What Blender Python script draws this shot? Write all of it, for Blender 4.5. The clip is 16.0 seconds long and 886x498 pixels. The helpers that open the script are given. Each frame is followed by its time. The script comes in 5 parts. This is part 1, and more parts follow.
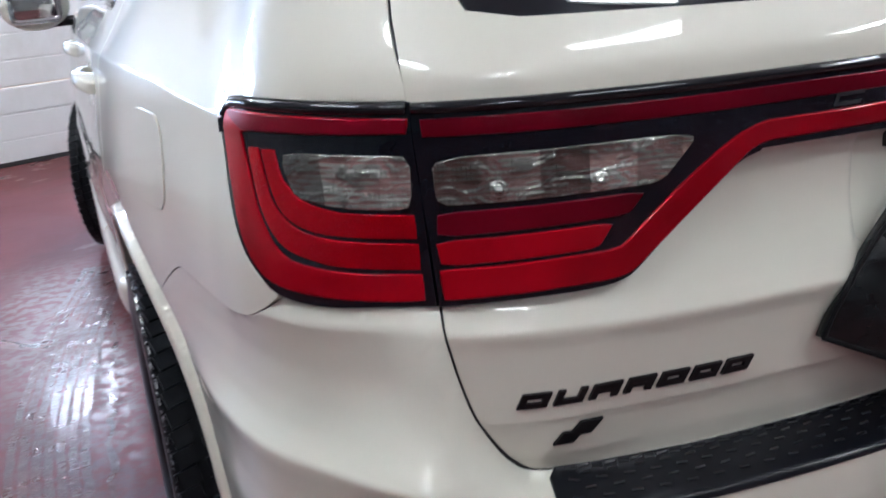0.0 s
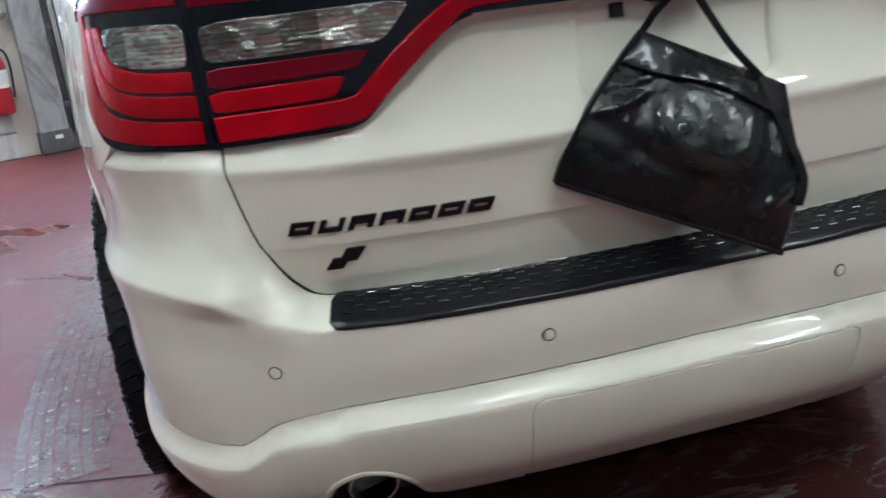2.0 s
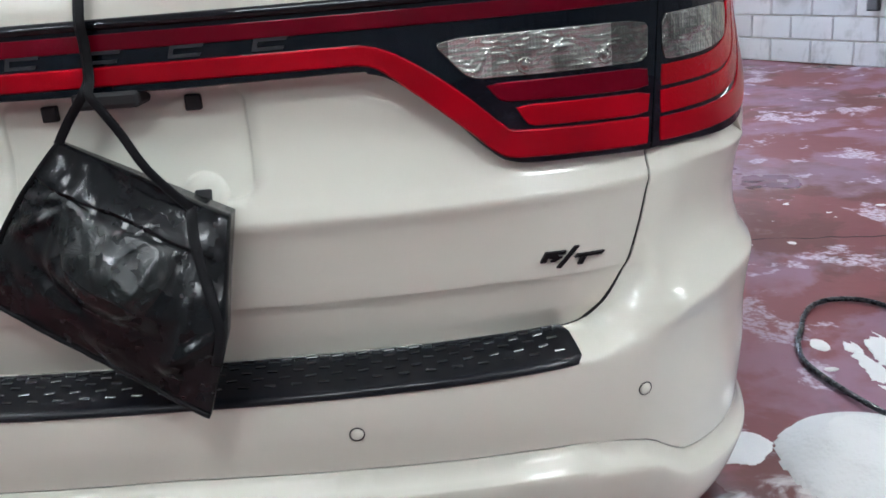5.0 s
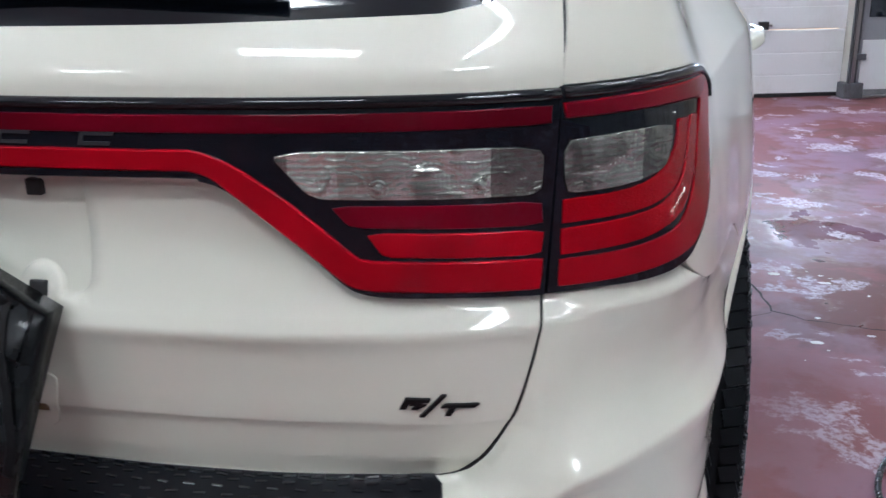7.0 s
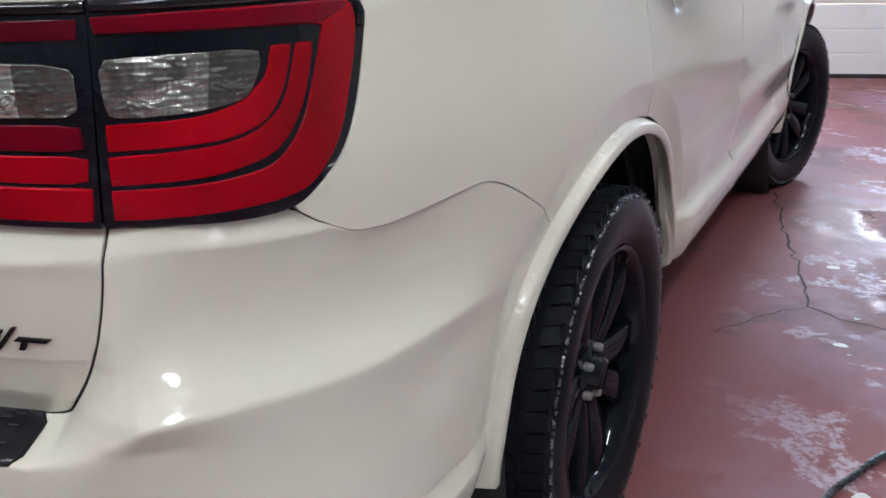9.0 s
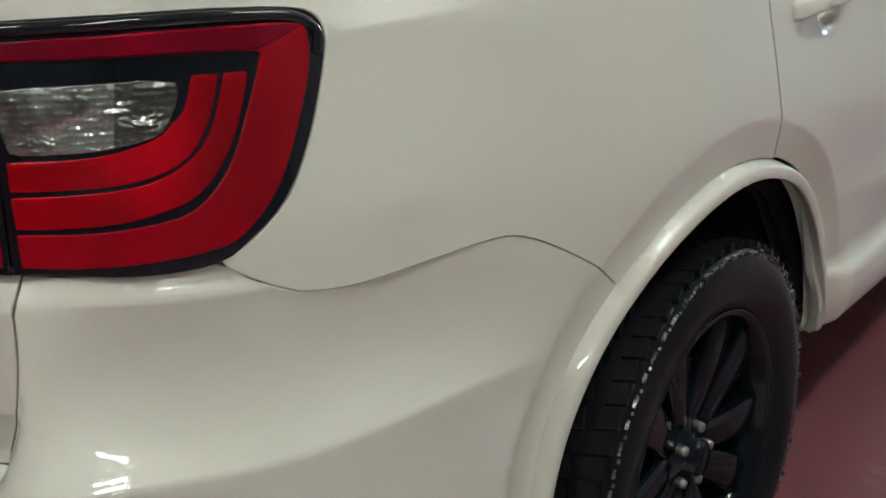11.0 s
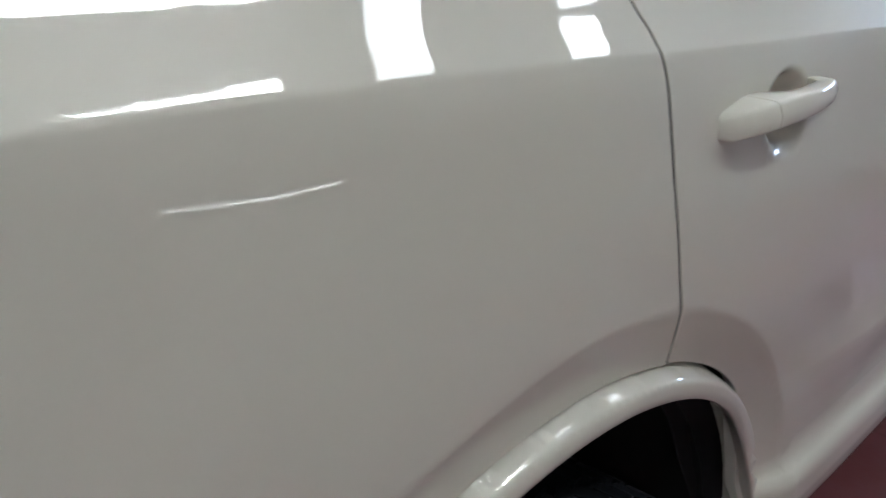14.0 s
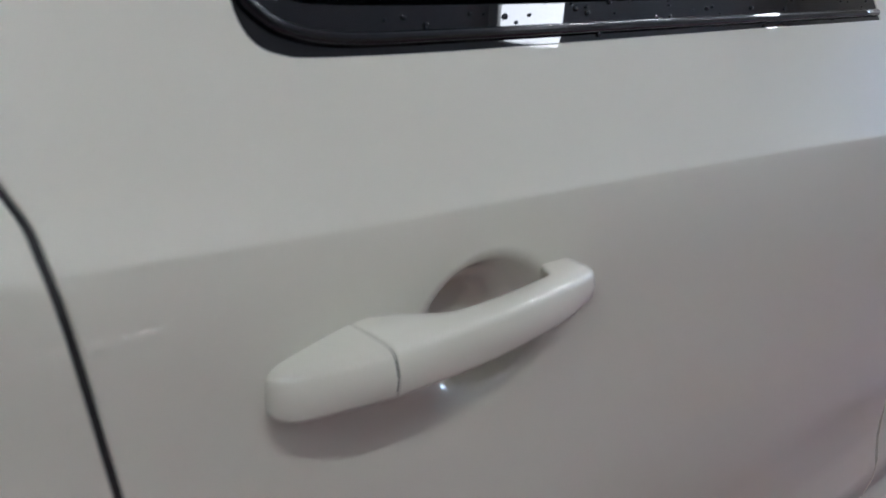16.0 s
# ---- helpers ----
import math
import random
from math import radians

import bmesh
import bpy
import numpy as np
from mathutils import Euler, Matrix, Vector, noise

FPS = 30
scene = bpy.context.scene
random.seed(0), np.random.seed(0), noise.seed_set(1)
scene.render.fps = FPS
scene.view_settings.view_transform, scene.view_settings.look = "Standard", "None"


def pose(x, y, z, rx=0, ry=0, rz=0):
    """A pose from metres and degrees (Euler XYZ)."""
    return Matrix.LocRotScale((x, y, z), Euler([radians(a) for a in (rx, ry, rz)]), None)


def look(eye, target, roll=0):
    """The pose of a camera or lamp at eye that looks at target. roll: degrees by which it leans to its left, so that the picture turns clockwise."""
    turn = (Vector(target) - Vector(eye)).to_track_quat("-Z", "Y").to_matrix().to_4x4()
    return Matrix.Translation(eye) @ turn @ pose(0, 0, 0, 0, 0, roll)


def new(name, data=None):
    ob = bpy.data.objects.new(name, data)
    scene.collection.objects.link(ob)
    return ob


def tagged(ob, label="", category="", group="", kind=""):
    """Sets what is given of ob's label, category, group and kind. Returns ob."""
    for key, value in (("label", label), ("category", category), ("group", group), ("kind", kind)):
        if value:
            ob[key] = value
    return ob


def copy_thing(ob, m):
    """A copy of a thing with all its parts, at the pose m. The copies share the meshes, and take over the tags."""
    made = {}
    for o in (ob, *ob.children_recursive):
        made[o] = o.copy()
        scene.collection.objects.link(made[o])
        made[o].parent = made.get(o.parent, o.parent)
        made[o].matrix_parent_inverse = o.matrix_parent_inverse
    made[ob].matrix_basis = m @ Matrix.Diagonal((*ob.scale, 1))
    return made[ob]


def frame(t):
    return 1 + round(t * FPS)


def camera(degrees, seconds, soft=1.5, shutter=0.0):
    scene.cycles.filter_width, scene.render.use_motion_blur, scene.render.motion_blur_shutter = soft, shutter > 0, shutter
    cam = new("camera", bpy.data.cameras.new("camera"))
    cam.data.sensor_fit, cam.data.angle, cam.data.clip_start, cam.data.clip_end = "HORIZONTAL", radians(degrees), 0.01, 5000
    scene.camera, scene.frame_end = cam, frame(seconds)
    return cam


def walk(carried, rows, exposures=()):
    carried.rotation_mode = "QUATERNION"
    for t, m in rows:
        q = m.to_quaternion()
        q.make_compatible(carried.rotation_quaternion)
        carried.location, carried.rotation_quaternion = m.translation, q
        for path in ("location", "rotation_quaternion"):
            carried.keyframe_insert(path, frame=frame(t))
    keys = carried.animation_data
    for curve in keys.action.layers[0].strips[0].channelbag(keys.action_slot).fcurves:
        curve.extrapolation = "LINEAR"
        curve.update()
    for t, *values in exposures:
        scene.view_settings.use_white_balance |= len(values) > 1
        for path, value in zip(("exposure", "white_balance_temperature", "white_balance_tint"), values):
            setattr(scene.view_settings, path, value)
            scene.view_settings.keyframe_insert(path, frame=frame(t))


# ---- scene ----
from mathutils.geometry import delaunay_2d_cdt

PATH = [
    (0.0, -1.0282, -0.7826, 1.3482, 71.669, 4.321, -22.845),
    (0.5, -0.9883, -0.9317, 1.2919, 71.444, 5.605, -17.432),
    (1.0, -0.9843, -1.0325, 1.2366, 71.39, 5.652, -17.172),
    (1.5, -0.8818, -1.1119, 1.2065, 71.584, 5.884, -16.785),
    (2.0, -0.6835, -1.2077, 1.1941, 71.739, 6.514, -15.307),
    (2.5, -0.5105, -1.2687, 1.1993, 71.493, 6.272, -15.209),
    (3.0, -0.34, -1.2727, 1.2147, 71.035, 4.861, -14.606),
    (3.5, -0.133, -1.2445, 1.2332, 70.325, 3.203, -12.115),
    (4.0, 0.0924, -1.2377, 1.2136, 71.149, 3.627, -9.049),
    (6.5, 0.7152, -0.8675, 1.3286, 71.779, 2.377, 12.496),
    (7.0, 0.808, -0.8494, 1.3381, 71.694, 1.139, 13.768),
    (7.5, 0.9414, -0.7658, 1.3088, 71.488, 0.146, 14.694),
    (8.0, 1.0898, -0.6761, 1.3246, 71.437, 0.245, 15.642),
    (8.5, 1.3085, -0.5960, 1.273, 70.779, 0.693, 21.045),
    (11.0, 1.5451, -0.2199, 1.2402, 71.721, 2.384, 40.782),
    (11.5, 1.5266, -0.0541, 1.2631, 71.345, 2.242, 44.728),
    (12.0, 1.4673, 0.1177, 1.3198, 68.34, 0.654, 50.365),
    (12.5, 1.4165, 0.2181, 1.3741, 66.55, -0.008, 52.984),
    (13.0, 1.3727, 0.3192, 1.3191, 70.872, 0.298, 50.999),
    (13.5, 1.3251, 0.3937, 1.3111, 69.603, -2.588, 44.582),
    (14.0, 1.3376, 0.5048, 1.2953, 69.767, -2.627, 42.099),
    (14.5, 1.3927, 0.6497, 1.289, 71.857, -2.349, 45.401),
    (15.0, 1.3783, 0.7581, 1.2959, 71.027, -2.34, 46.043),
    (15.5, 1.3144, 0.9485, 1.2865, 72.487, -4.326, 43.64),
    (16.0, 1.2981, 1.0863, 1.3426, 70.078, -5.323, 46.017),
]
cam = camera(51.34, 16.0, soft=1.5, shutter=0.3)
walk(cam, [(t, pose(*p)) for t, *p in PATH], exposures=[(0.0, .74, 5430, 14), (1.5, .84, 5330, 9), (2.5, .98, 5500, 3), (3.5, 1.14, 5560, 5), (4.0, 1.14, 5520, 10), (6.5, .94, 5280, 11), (8.5, 1.02, 5480, 14), (11.0, .74, 5800, 4), (12.5, .48, 5750, 4), (13.2, .29, 5700, 6), (14.0, .24, 5580, 11), (15.0, .40, 5480, 13), (15.5, .39, 5480, 13), (16.0, .16, 5440, 14)])

# ---- world, daylight and lamps ----
world = bpy.data.worlds.new("world")
scene.world = world
world.use_nodes = True
wt = world.node_tree
sky = wt.nodes.new("ShaderNodeTexSky")
sky.sky_type, sky.sun_disc, sky.sun_elevation, sky.sun_rotation = "NISHITA", False, radians(28), radians(20)
wt.nodes["Background"].inputs["Strength"].default_value = 0.12
wt.links.new(sky.outputs[0], wt.nodes["Background"].inputs["Color"])
SUN = bpy.data.lights.new("sun", "SUN")
SUN.energy, SUN.angle, SUN.color = 1.2, radians(12), (1.0, 0.96, 0.9)
sun = new("sun", SUN)
sun.matrix_world = look((0, 30, 16), (0, 0, 0))
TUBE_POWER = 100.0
PANEL_POWER = 26.0
WINDOW_POWER = 90.0
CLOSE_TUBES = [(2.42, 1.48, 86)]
# tubes at (-2.6, 4.4) and (1.0, 6.3) are added to brighten the front
TUBES = [(2.25, -1.4, 90), (-2.6, .6, 90), (0, 4.9, 90), (-2.4, -4.4, 0), (-2.6, 4.4, 16), (1.0, 6.3, 16), (-2.6, -1.2, 90)]
PANELS = [(.18, -2.25, 3), (-2.6, 3.2, 90), (3.4, -3.4, 60)]
SQUARES = [(2.56, 3.02, 90), (2.52, 4.98, 90)]

# ---- materials ----
def material(name, color, rough=0.5, metal=0.0, coat=0.0, coat_rough=0.03, spec=0.5):
    m = bpy.data.materials.new(name)
    m.use_nodes = True
    b = m.node_tree.nodes["Principled BSDF"]
    b.inputs["Base Color"].default_value = (*color, 1)
    b.inputs["Roughness"].default_value, b.inputs["Metallic"].default_value = rough, metal
    b.inputs["Coat Weight"].default_value, b.inputs["Coat Roughness"].default_value = coat, coat_rough
    b.inputs["Specular IOR Level"].default_value = spec
    return m


def nodes_of(m):
    t = m.node_tree
    return t, t.nodes["Principled BSDF"]


def coords(t, scale=(1, 1, 1), turn=0.0):
    g = t.nodes.new("ShaderNodeNewGeometry")
    mp = t.nodes.new("ShaderNodeMapping")
    mp.inputs["Scale"].default_value = scale
    mp.inputs["Rotation"].default_value = (0, 0, turn)
    t.links.new(g.outputs["Position"], mp.inputs["Vector"])
    return mp.outputs[0]


def noise_node(t, scale, detail=4.0, rough=0.55, vec=None, distort=0.0):
    n = t.nodes.new("ShaderNodeTexNoise")
    n.inputs["Scale"].default_value, n.inputs["Detail"].default_value = scale, detail
    n.inputs["Roughness"].default_value, n.inputs["Distortion"].default_value = rough, distort
    t.links.new(vec or coords(t), n.inputs["Vector"])
    return n.outputs["Fac"]


def ramp(t, fac, stops):
    r = t.nodes.new("ShaderNodeValToRGB")
    e = r.color_ramp.elements
    while len(e) < len(stops):
        e.new(0.5)
    for el, (p, c) in zip(e, stops):
        el.position = p
        el.color = (*c, 1) if len(c) == 3 else c
    t.links.new(fac, r.inputs["Fac"])
    return r.outputs["Color"]


def grey(v):
    return (v, v, v)


def bump(t, b, height, strength, distance, chain=None, slot="Normal"):
    n = t.nodes.new("ShaderNodeBump")
    n.inputs["Strength"].default_value, n.inputs["Distance"].default_value = strength, distance
    t.links.new(height, n.inputs["Height"])
    if chain:
        t.links.new(chain, n.inputs["Normal"])
    t.links.new(n.outputs[0], b.inputs[slot])
    return n.outputs[0]


def mixcol(t, fac, a, b, blend="MIX"):
    n = t.nodes.new("ShaderNodeMix")
    n.data_type, n.blend_type = "RGBA", blend
    for sock, v in ((n.inputs["Factor"], fac), (n.inputs["A"], a), (n.inputs["B"], b)):
        if isinstance(v, (int, float)):
            sock.default_value = v
        elif isinstance(v, tuple):
            sock.default_value = (*v, 1)
        else:
            t.links.new(v, sock)
    return n.outputs["Result"]


def maths(t, op, a, b=0.0):
    n = t.nodes.new("ShaderNodeMath")
    n.operation = op
    for sock, v in ((n.inputs[0], a), (n.inputs[1], b)):
        if isinstance(v, (int, float)):
            sock.default_value = v
        else:
            t.links.new(v, sock)
    return n.outputs[0]


def paint(name, color):
    m = material(name, color, 0.38, 0.0, 1.0, 0.025)
    t, b = nodes_of(m)
    film = noise_node(t, 5.0, 5, 0.6)
    dust = noise_node(t, 160.0, 2, 0.5)
    c = mixcol(t, maths(t, "MULTIPLY", film, 0.10), color, tuple(v * k for v, k in zip(color, (.86, .84, .78))))
    t.links.new(c, b.inputs["Base Color"])
    t.links.new(ramp(t, dust, [(0.3, grey(.008)), (0.8, grey(.028))]), b.inputs["Coat Roughness"])
    bump(t, b, noise_node(t, 70.0, 2, 0.5), 0.035, 0.0006, slot="Coat Normal")
    return m


WHITE = paint("white_paint", (.705, .695, .605))
GAP = material("dark_inside", (.012, .012, .013), 0.8)
GLOSS_BLACK = material("gloss_black", (.006, .007, .009), 0.4, 0, 1.0, 0.015, 0.0)
LAMP_BLACK = material("lamp_black", (.004, .006, .010), 0.5, 0, 0.8, 0.02, 0.0)
BADGE_BLACK = material("badge_black", (.004, .004, .005), 0.30, 0, 0.0, 0.03, 0.25)
SEAL = material("rubber_seal", (.015, .015, .016), 0.6)


def red_lens(name, dark, bright, relief=.22, metal=.35, cells=420.0, rough=.34):
    m = material(name, bright, rough, metal, 0.45, 0.012, 0.04)
    t, b = nodes_of(m)
    w = t.nodes.new("ShaderNodeTexVoronoi")
    w.inputs["Scale"].default_value = cells
    t.links.new(coords(t), w.inputs["Vector"])
    # uneven brightness painted in for light passing through the lens
    glow_through = noise_node(t, 5.0, 2, 0.5)
    col = mixcol(t, ramp(t, glow_through, [(.30, grey(0)), (.70, grey(1))]), dark, bright)
    t.links.new(col, b.inputs["Base Color"])
    bump(t, b, w.outputs["Distance"], relief, 0.0008)
    return m


RED = red_lens("red_lens", (.22, .0006, .006), (.44, .0006, .010))
# the same red painted darker, for its dimmer reflection
RED_MID = red_lens("red_lens_dim", (.12, .001, .010), (.22, .001, .014))
RED_PRISM = red_lens("red_prism_lens", (.30, .0006, .006), (.62, .0008, .012), .9, .6, 380.0, .16)
# the red lens again, with shade put into its tint
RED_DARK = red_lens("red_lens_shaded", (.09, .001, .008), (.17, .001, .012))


def clear_lens():
    """Moulded clear plastic over reflector cells, their bright and dark reflections painted in."""
    m = material("clear_lens", (.6, .6, .58), 0.16, 0.8, 1.0, 0.015)
    t, b = nodes_of(m)

    def ribs(axis, scale, distort):
        w = t.nodes.new("ShaderNodeTexWave")
        w.wave_type, w.bands_direction, w.wave_profile = "BANDS", axis, "SIN"
        w.inputs["Scale"].default_value, w.inputs["Distortion"].default_value = scale, distort
        w.inputs["Detail"].default_value = 1.0
        t.links.new(coords(t), w.inputs["Vector"])
        return w.outputs["Fac"]

    def cells(size):
        snap = t.nodes.new("ShaderNodeVectorMath")
        snap.operation = "SNAP"
        snap.inputs[1].default_value = size
        t.links.new(coords(t), snap.inputs[0])
        w = t.nodes.new("ShaderNodeTexWhiteNoise")
        t.links.new(snap.outputs[0], w.inputs["Vector"])
        return w.outputs["Value"]
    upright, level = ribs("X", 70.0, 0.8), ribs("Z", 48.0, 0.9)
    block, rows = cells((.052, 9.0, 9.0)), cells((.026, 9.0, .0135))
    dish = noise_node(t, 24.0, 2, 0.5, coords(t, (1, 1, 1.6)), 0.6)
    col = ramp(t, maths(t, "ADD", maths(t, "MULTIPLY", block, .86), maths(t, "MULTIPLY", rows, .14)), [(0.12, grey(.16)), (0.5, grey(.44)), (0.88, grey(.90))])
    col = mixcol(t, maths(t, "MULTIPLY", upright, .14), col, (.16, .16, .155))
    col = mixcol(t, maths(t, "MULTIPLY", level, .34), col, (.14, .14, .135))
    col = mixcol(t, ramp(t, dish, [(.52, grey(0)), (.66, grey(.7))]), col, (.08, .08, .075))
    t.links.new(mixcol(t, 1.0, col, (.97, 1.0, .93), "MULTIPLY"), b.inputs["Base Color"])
    one = bump(t, b, upright, 0.22, 0.0012)
    two = bump(t, b, level, 0.22, 0.0012, one)
    bump(t, b, dish, 0.55, 0.02, two)
    return m


CLEAR = clear_lens()
CHROME = material("bright_metal", (.7, .7, .7), 0.08, 1.0)


def dark_plastic(name, color, rough, scale, depth):
    m = material(name, color, rough)
    t, b = nodes_of(m)
    bump(t, b, noise_node(t, scale, 2, 0.5), 0.4, depth)
    wet = noise_node(t, 60.0, 3, 0.6)
    t.links.new(ramp(t, wet, [(0.45, grey(rough)), (0.62, grey(0.12))]), b.inputs["Roughness"])
    return m


WATER = material("water_drop", (.03, .035, .04), 0.05, 0, 1.0, 0.01, 0.6)
TREAD = material("tread_plastic", (.008, .010, .014), 0.16, 0, 0.2, 0.04, 0.6)
TIP = material("grey_chrome", (.42, .42, .43), 0.14, 1.0)
BRONZE = material("brown_slot", (.16, .11, .05), 0.4)
FAINT = material("faint_grey", (.022, .024, .028), 0.4)
PAD = material("step_plastic", (.005, .006, .009), 0.30, 0, 0.15, 0.08, 0.25)
bump(*nodes_of(PAD), noise_node(nodes_of(PAD)[0], 260, 2, .5), 0.12, .0004)
TYRE = material("tyre_rubber", (.010, .011, .013), 0.28)
bump(*nodes_of(TYRE), noise_node(nodes_of(TYRE)[0], 300, 2, .5), 0.15, .0003)


# pale flecks: soap, and wet glints painted into the colour
def soapy_glint_rubber():
    m = dark_plastic("soapy_glint_rubber", (.004, .004, .006), 0.3, 90, .002)
    t, b = nodes_of(m)
    fleck = noise_node(t, 90.0, 5, 0.65, distort=1.5)
    spread = noise_node(t, 14.0, 3, 0.6)
    k = maths(t, "MULTIPLY", ramp(t, fleck, [(.50, grey(.12)), (.60, grey(.8))]), ramp(t, spread, [(.30, grey(.2)), (.52, grey(1))]))
    t.links.new(mixcol(t, k, (.004, .004, .006), (.30, .31, .33)), b.inputs["Base Color"])
    return m


SOAPY = soapy_glint_rubber()
nodes_of(TYRE)[1].inputs["Specular IOR Level"].default_value = 0.07
RIM = material("gloss_black_rim", (.006, .008, .011), 0.3, 0.0, 0.45, 0.012, 0.0)
GLASS = material("tinted_glass", (.004, .006, .010), 0.05, 0, 0.6, 0.01)
STEEL = material("pipe_steel", (.35, .34, .33), 0.28, 1.0)


def vinyl(name="black_vinyl", color=(.006, .007, .008), gloss=.24, crinkle=.14):
    m = material(name, color, 0.30, 0, 0.15, 0.06, gloss)
    t, b = nodes_of(m)
    wrinkle = noise_node(t, 22.0, 4, 0.6, distort=1.4)
    grain = noise_node(t, 420.0, 2, 0.5)
    one = bump(t, b, grain, 0.18, 0.0006)
    bump(t, b, wrinkle, crinkle, 0.012, one)
    t.links.new(ramp(t, noise_node(t, 11.0, 4, 0.65), [(0.38, grey(.34)), (0.62, grey(.15))]), b.inputs["Roughness"])
    return m


VINYL = vinyl()
WEBBING = material("black_webbing", (.005, .005, .006), 0.6, 0, 0, 0, .15)


def between(t, value, a, b):
    """0 below a, 1 above b, smooth between."""
    n = t.nodes.new("ShaderNodeMapRange")
    n.interpolation_type = "SMOOTHSTEP"
    n.inputs["From Min"].default_value, n.inputs["From Max"].default_value = a, b
    t.links.new(value, n.inputs["Value"])
    return n.outputs[0]


def floor_paint():
    m = material("red_floor_paint", (.24, .058, .052), 0.4)
    t, b = nodes_of(m)
    g = t.nodes.new("ShaderNodeNewGeometry")
    xyz = t.nodes.new("ShaderNodeSeparateXYZ")
    t.links.new(g.outputs["Position"], xyz.inputs[0])
    x, y = xyz.outputs["X"], xyz.outputs["Y"]
    worn = noise_node(t, 1.3, 6, 0.62)
    fine = noise_node(t, 26.0, 4, 0.6)
    blot = noise_node(t, 0.9, 6, 0.62, distort=0.5)
    base = mixcol(t, worn, (.165, .036, .038), (.215, .060, .066))
    base = mixcol(t, maths(t, "MULTIPLY", fine, 0.35), base, (.13, .052, .046))
    base = mixcol(t, between(t, blot, .505, .545), base, (.120, .030, .024))
    # the left side is tinted darker red, standing in for its duller reflection
    dim_side = maths(t, "SUBTRACT", 1.0, between(t, maths(t, "ADD", x, worn), -1.4, 1.2))
    base = mixcol(t, maths(t, "MULTIPLY", dim_side, .75), base, (.115, .020, .022))
    # drying soap beside the car, swirls behind; its lilac includes painted wet sheen
    wander = maths(t, "MULTIPLY", maths(t, "SUBTRACT", noise_node(t, 0.8, 3, 0.5), .5), 1.2)
    beside = between(t, maths(t, "ADD", x, wander), .85, 1.5)
    behind = maths(t, "MULTIPLY", between(t, maths(t, "MULTIPLY", maths(t, "ADD", y, wander), -1.0), -.75, -.1), between(t, x, -1.3, .3))
    behind = maths(t, "MULTIPLY", behind, between(t, y, -2.4, -.8))
    film = between(t, noise_node(t, 1.35, 7, 0.60, distort=0.25), .465, .525)
    film = maths(t, "MULTIPLY", film, maths(t, "ADD", maths(t, "MULTIPLY", maths(t, "MULTIPLY", beside, between(t, noise_node(t, 4.0, 4, .6), .25, .6)), .40), .03))
    base = mixcol(t, film, base, (.33, .235, .35))
    white = maths(t, "MULTIPLY", between(t, noise_node(t, 2.6, 7, 0.66, distort=0.3), .560, .60), beside)
    white = maths(t, "MULTIPLY", white, between(t, noise_node(t, 46.0, 3, 0.6), .30, .62))
    base = mixcol(t, maths(t, "MULTIPLY", white, .85), base, (.62, .56, .67))
    swirl = noise_node(t, 2.2, 5, 0.6, coords(t, (1, 1.7, 1), .5), 2.6)
    thin = maths(t, "SUBTRACT", between(t, swirl, .47, .50), between(t, swirl, .50, .56))
    thin = maths(t, "MULTIPLY", maths(t, "MULTIPLY", thin, behind), between(t, noise_node(t, 6.0, 4, .6), .38, .58))
    base = mixcol(t, maths(t, "MULTIPLY", thin, .75), base, (.62, .58, .56))
    # standing water from under the tail, tinted near black with the car's shade
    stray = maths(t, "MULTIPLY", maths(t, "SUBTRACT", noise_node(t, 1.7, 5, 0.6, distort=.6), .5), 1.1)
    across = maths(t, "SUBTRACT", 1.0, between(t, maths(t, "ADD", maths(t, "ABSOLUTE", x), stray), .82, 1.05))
    shaded_pool = maths(t, "MULTIPLY", maths(t, "MULTIPLY", across, between(t, maths(t, "ADD", y, stray), -.70, -.52)), maths(t, "SUBTRACT", 1.0, between(t, maths(t, "ADD", y, stray), 1.3, 1.7)))
    base = mixcol(t, maths(t, "MULTIPLY", shaded_pool, .80), base, (.030, .012, .011))
    # a soft white film round the heap of foam
    dx, dy = maths(t, "SUBTRACT", x, 1.56), maths(t, "SUBTRACT", y, .22)
    away = maths(t, "SQRT", maths(t, "ADD", maths(t, "MULTIPLY", dx, dx), maths(t, "MULTIPLY", dy, dy)))
    away = maths(t, "ADD", away, maths(t, "MULTIPLY", maths(t, "SUBTRACT", noise_node(t, 2.6, 5, 0.6, distort=1.0), .5), 1.3))
    ring = maths(t, "SUBTRACT", 1.0, between(t, away, .56, .74))
    ring = maths(t, "MULTIPLY", ring, between(t, noise_node(t, 4.0, 6, .6, distort=1.8), .40, .58))
    base = mixcol(t, maths(t, "MULTIPLY", ring, .85), base, (.74, .71, .71))
    wet = ramp(t, blot, [(0.40, grey(.62)), (0.585, grey(.56)), (0.635, grey(.08))])
    # a sheet of water along the wheel tracks
    stray_x = maths(t, "ADD", x, maths(t, "MULTIPLY", maths(t, "SUBTRACT", noise_node(t, 1.9, 5, 0.6, distort=.5), .5), .7))
    sheet = maths(t, "MULTIPLY", between(t, stray_x, -1.50, -1.34), maths(t, "SUBTRACT", 1.0, between(t, stray_x, -.98, -.86)))
    sheet = maths(t, "MULTIPLY", sheet, maths(t, "SUBTRACT", 1.0, between(t, y, 3.4, 4.2)))
    sheet = maths(t, "MULTIPLY", sheet, between(t, y, -2.2, -.9))
    sheet = maths(t, "MULTIPLY", sheet, between(t, noise_node(t, 22.0, 5, .65), .42, .56))
    wet = mixcol(t, maths(t, "MULTIPLY", sheet, .75), wet, grey(.24))
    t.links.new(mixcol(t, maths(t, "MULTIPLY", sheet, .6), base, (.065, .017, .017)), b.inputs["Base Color"])
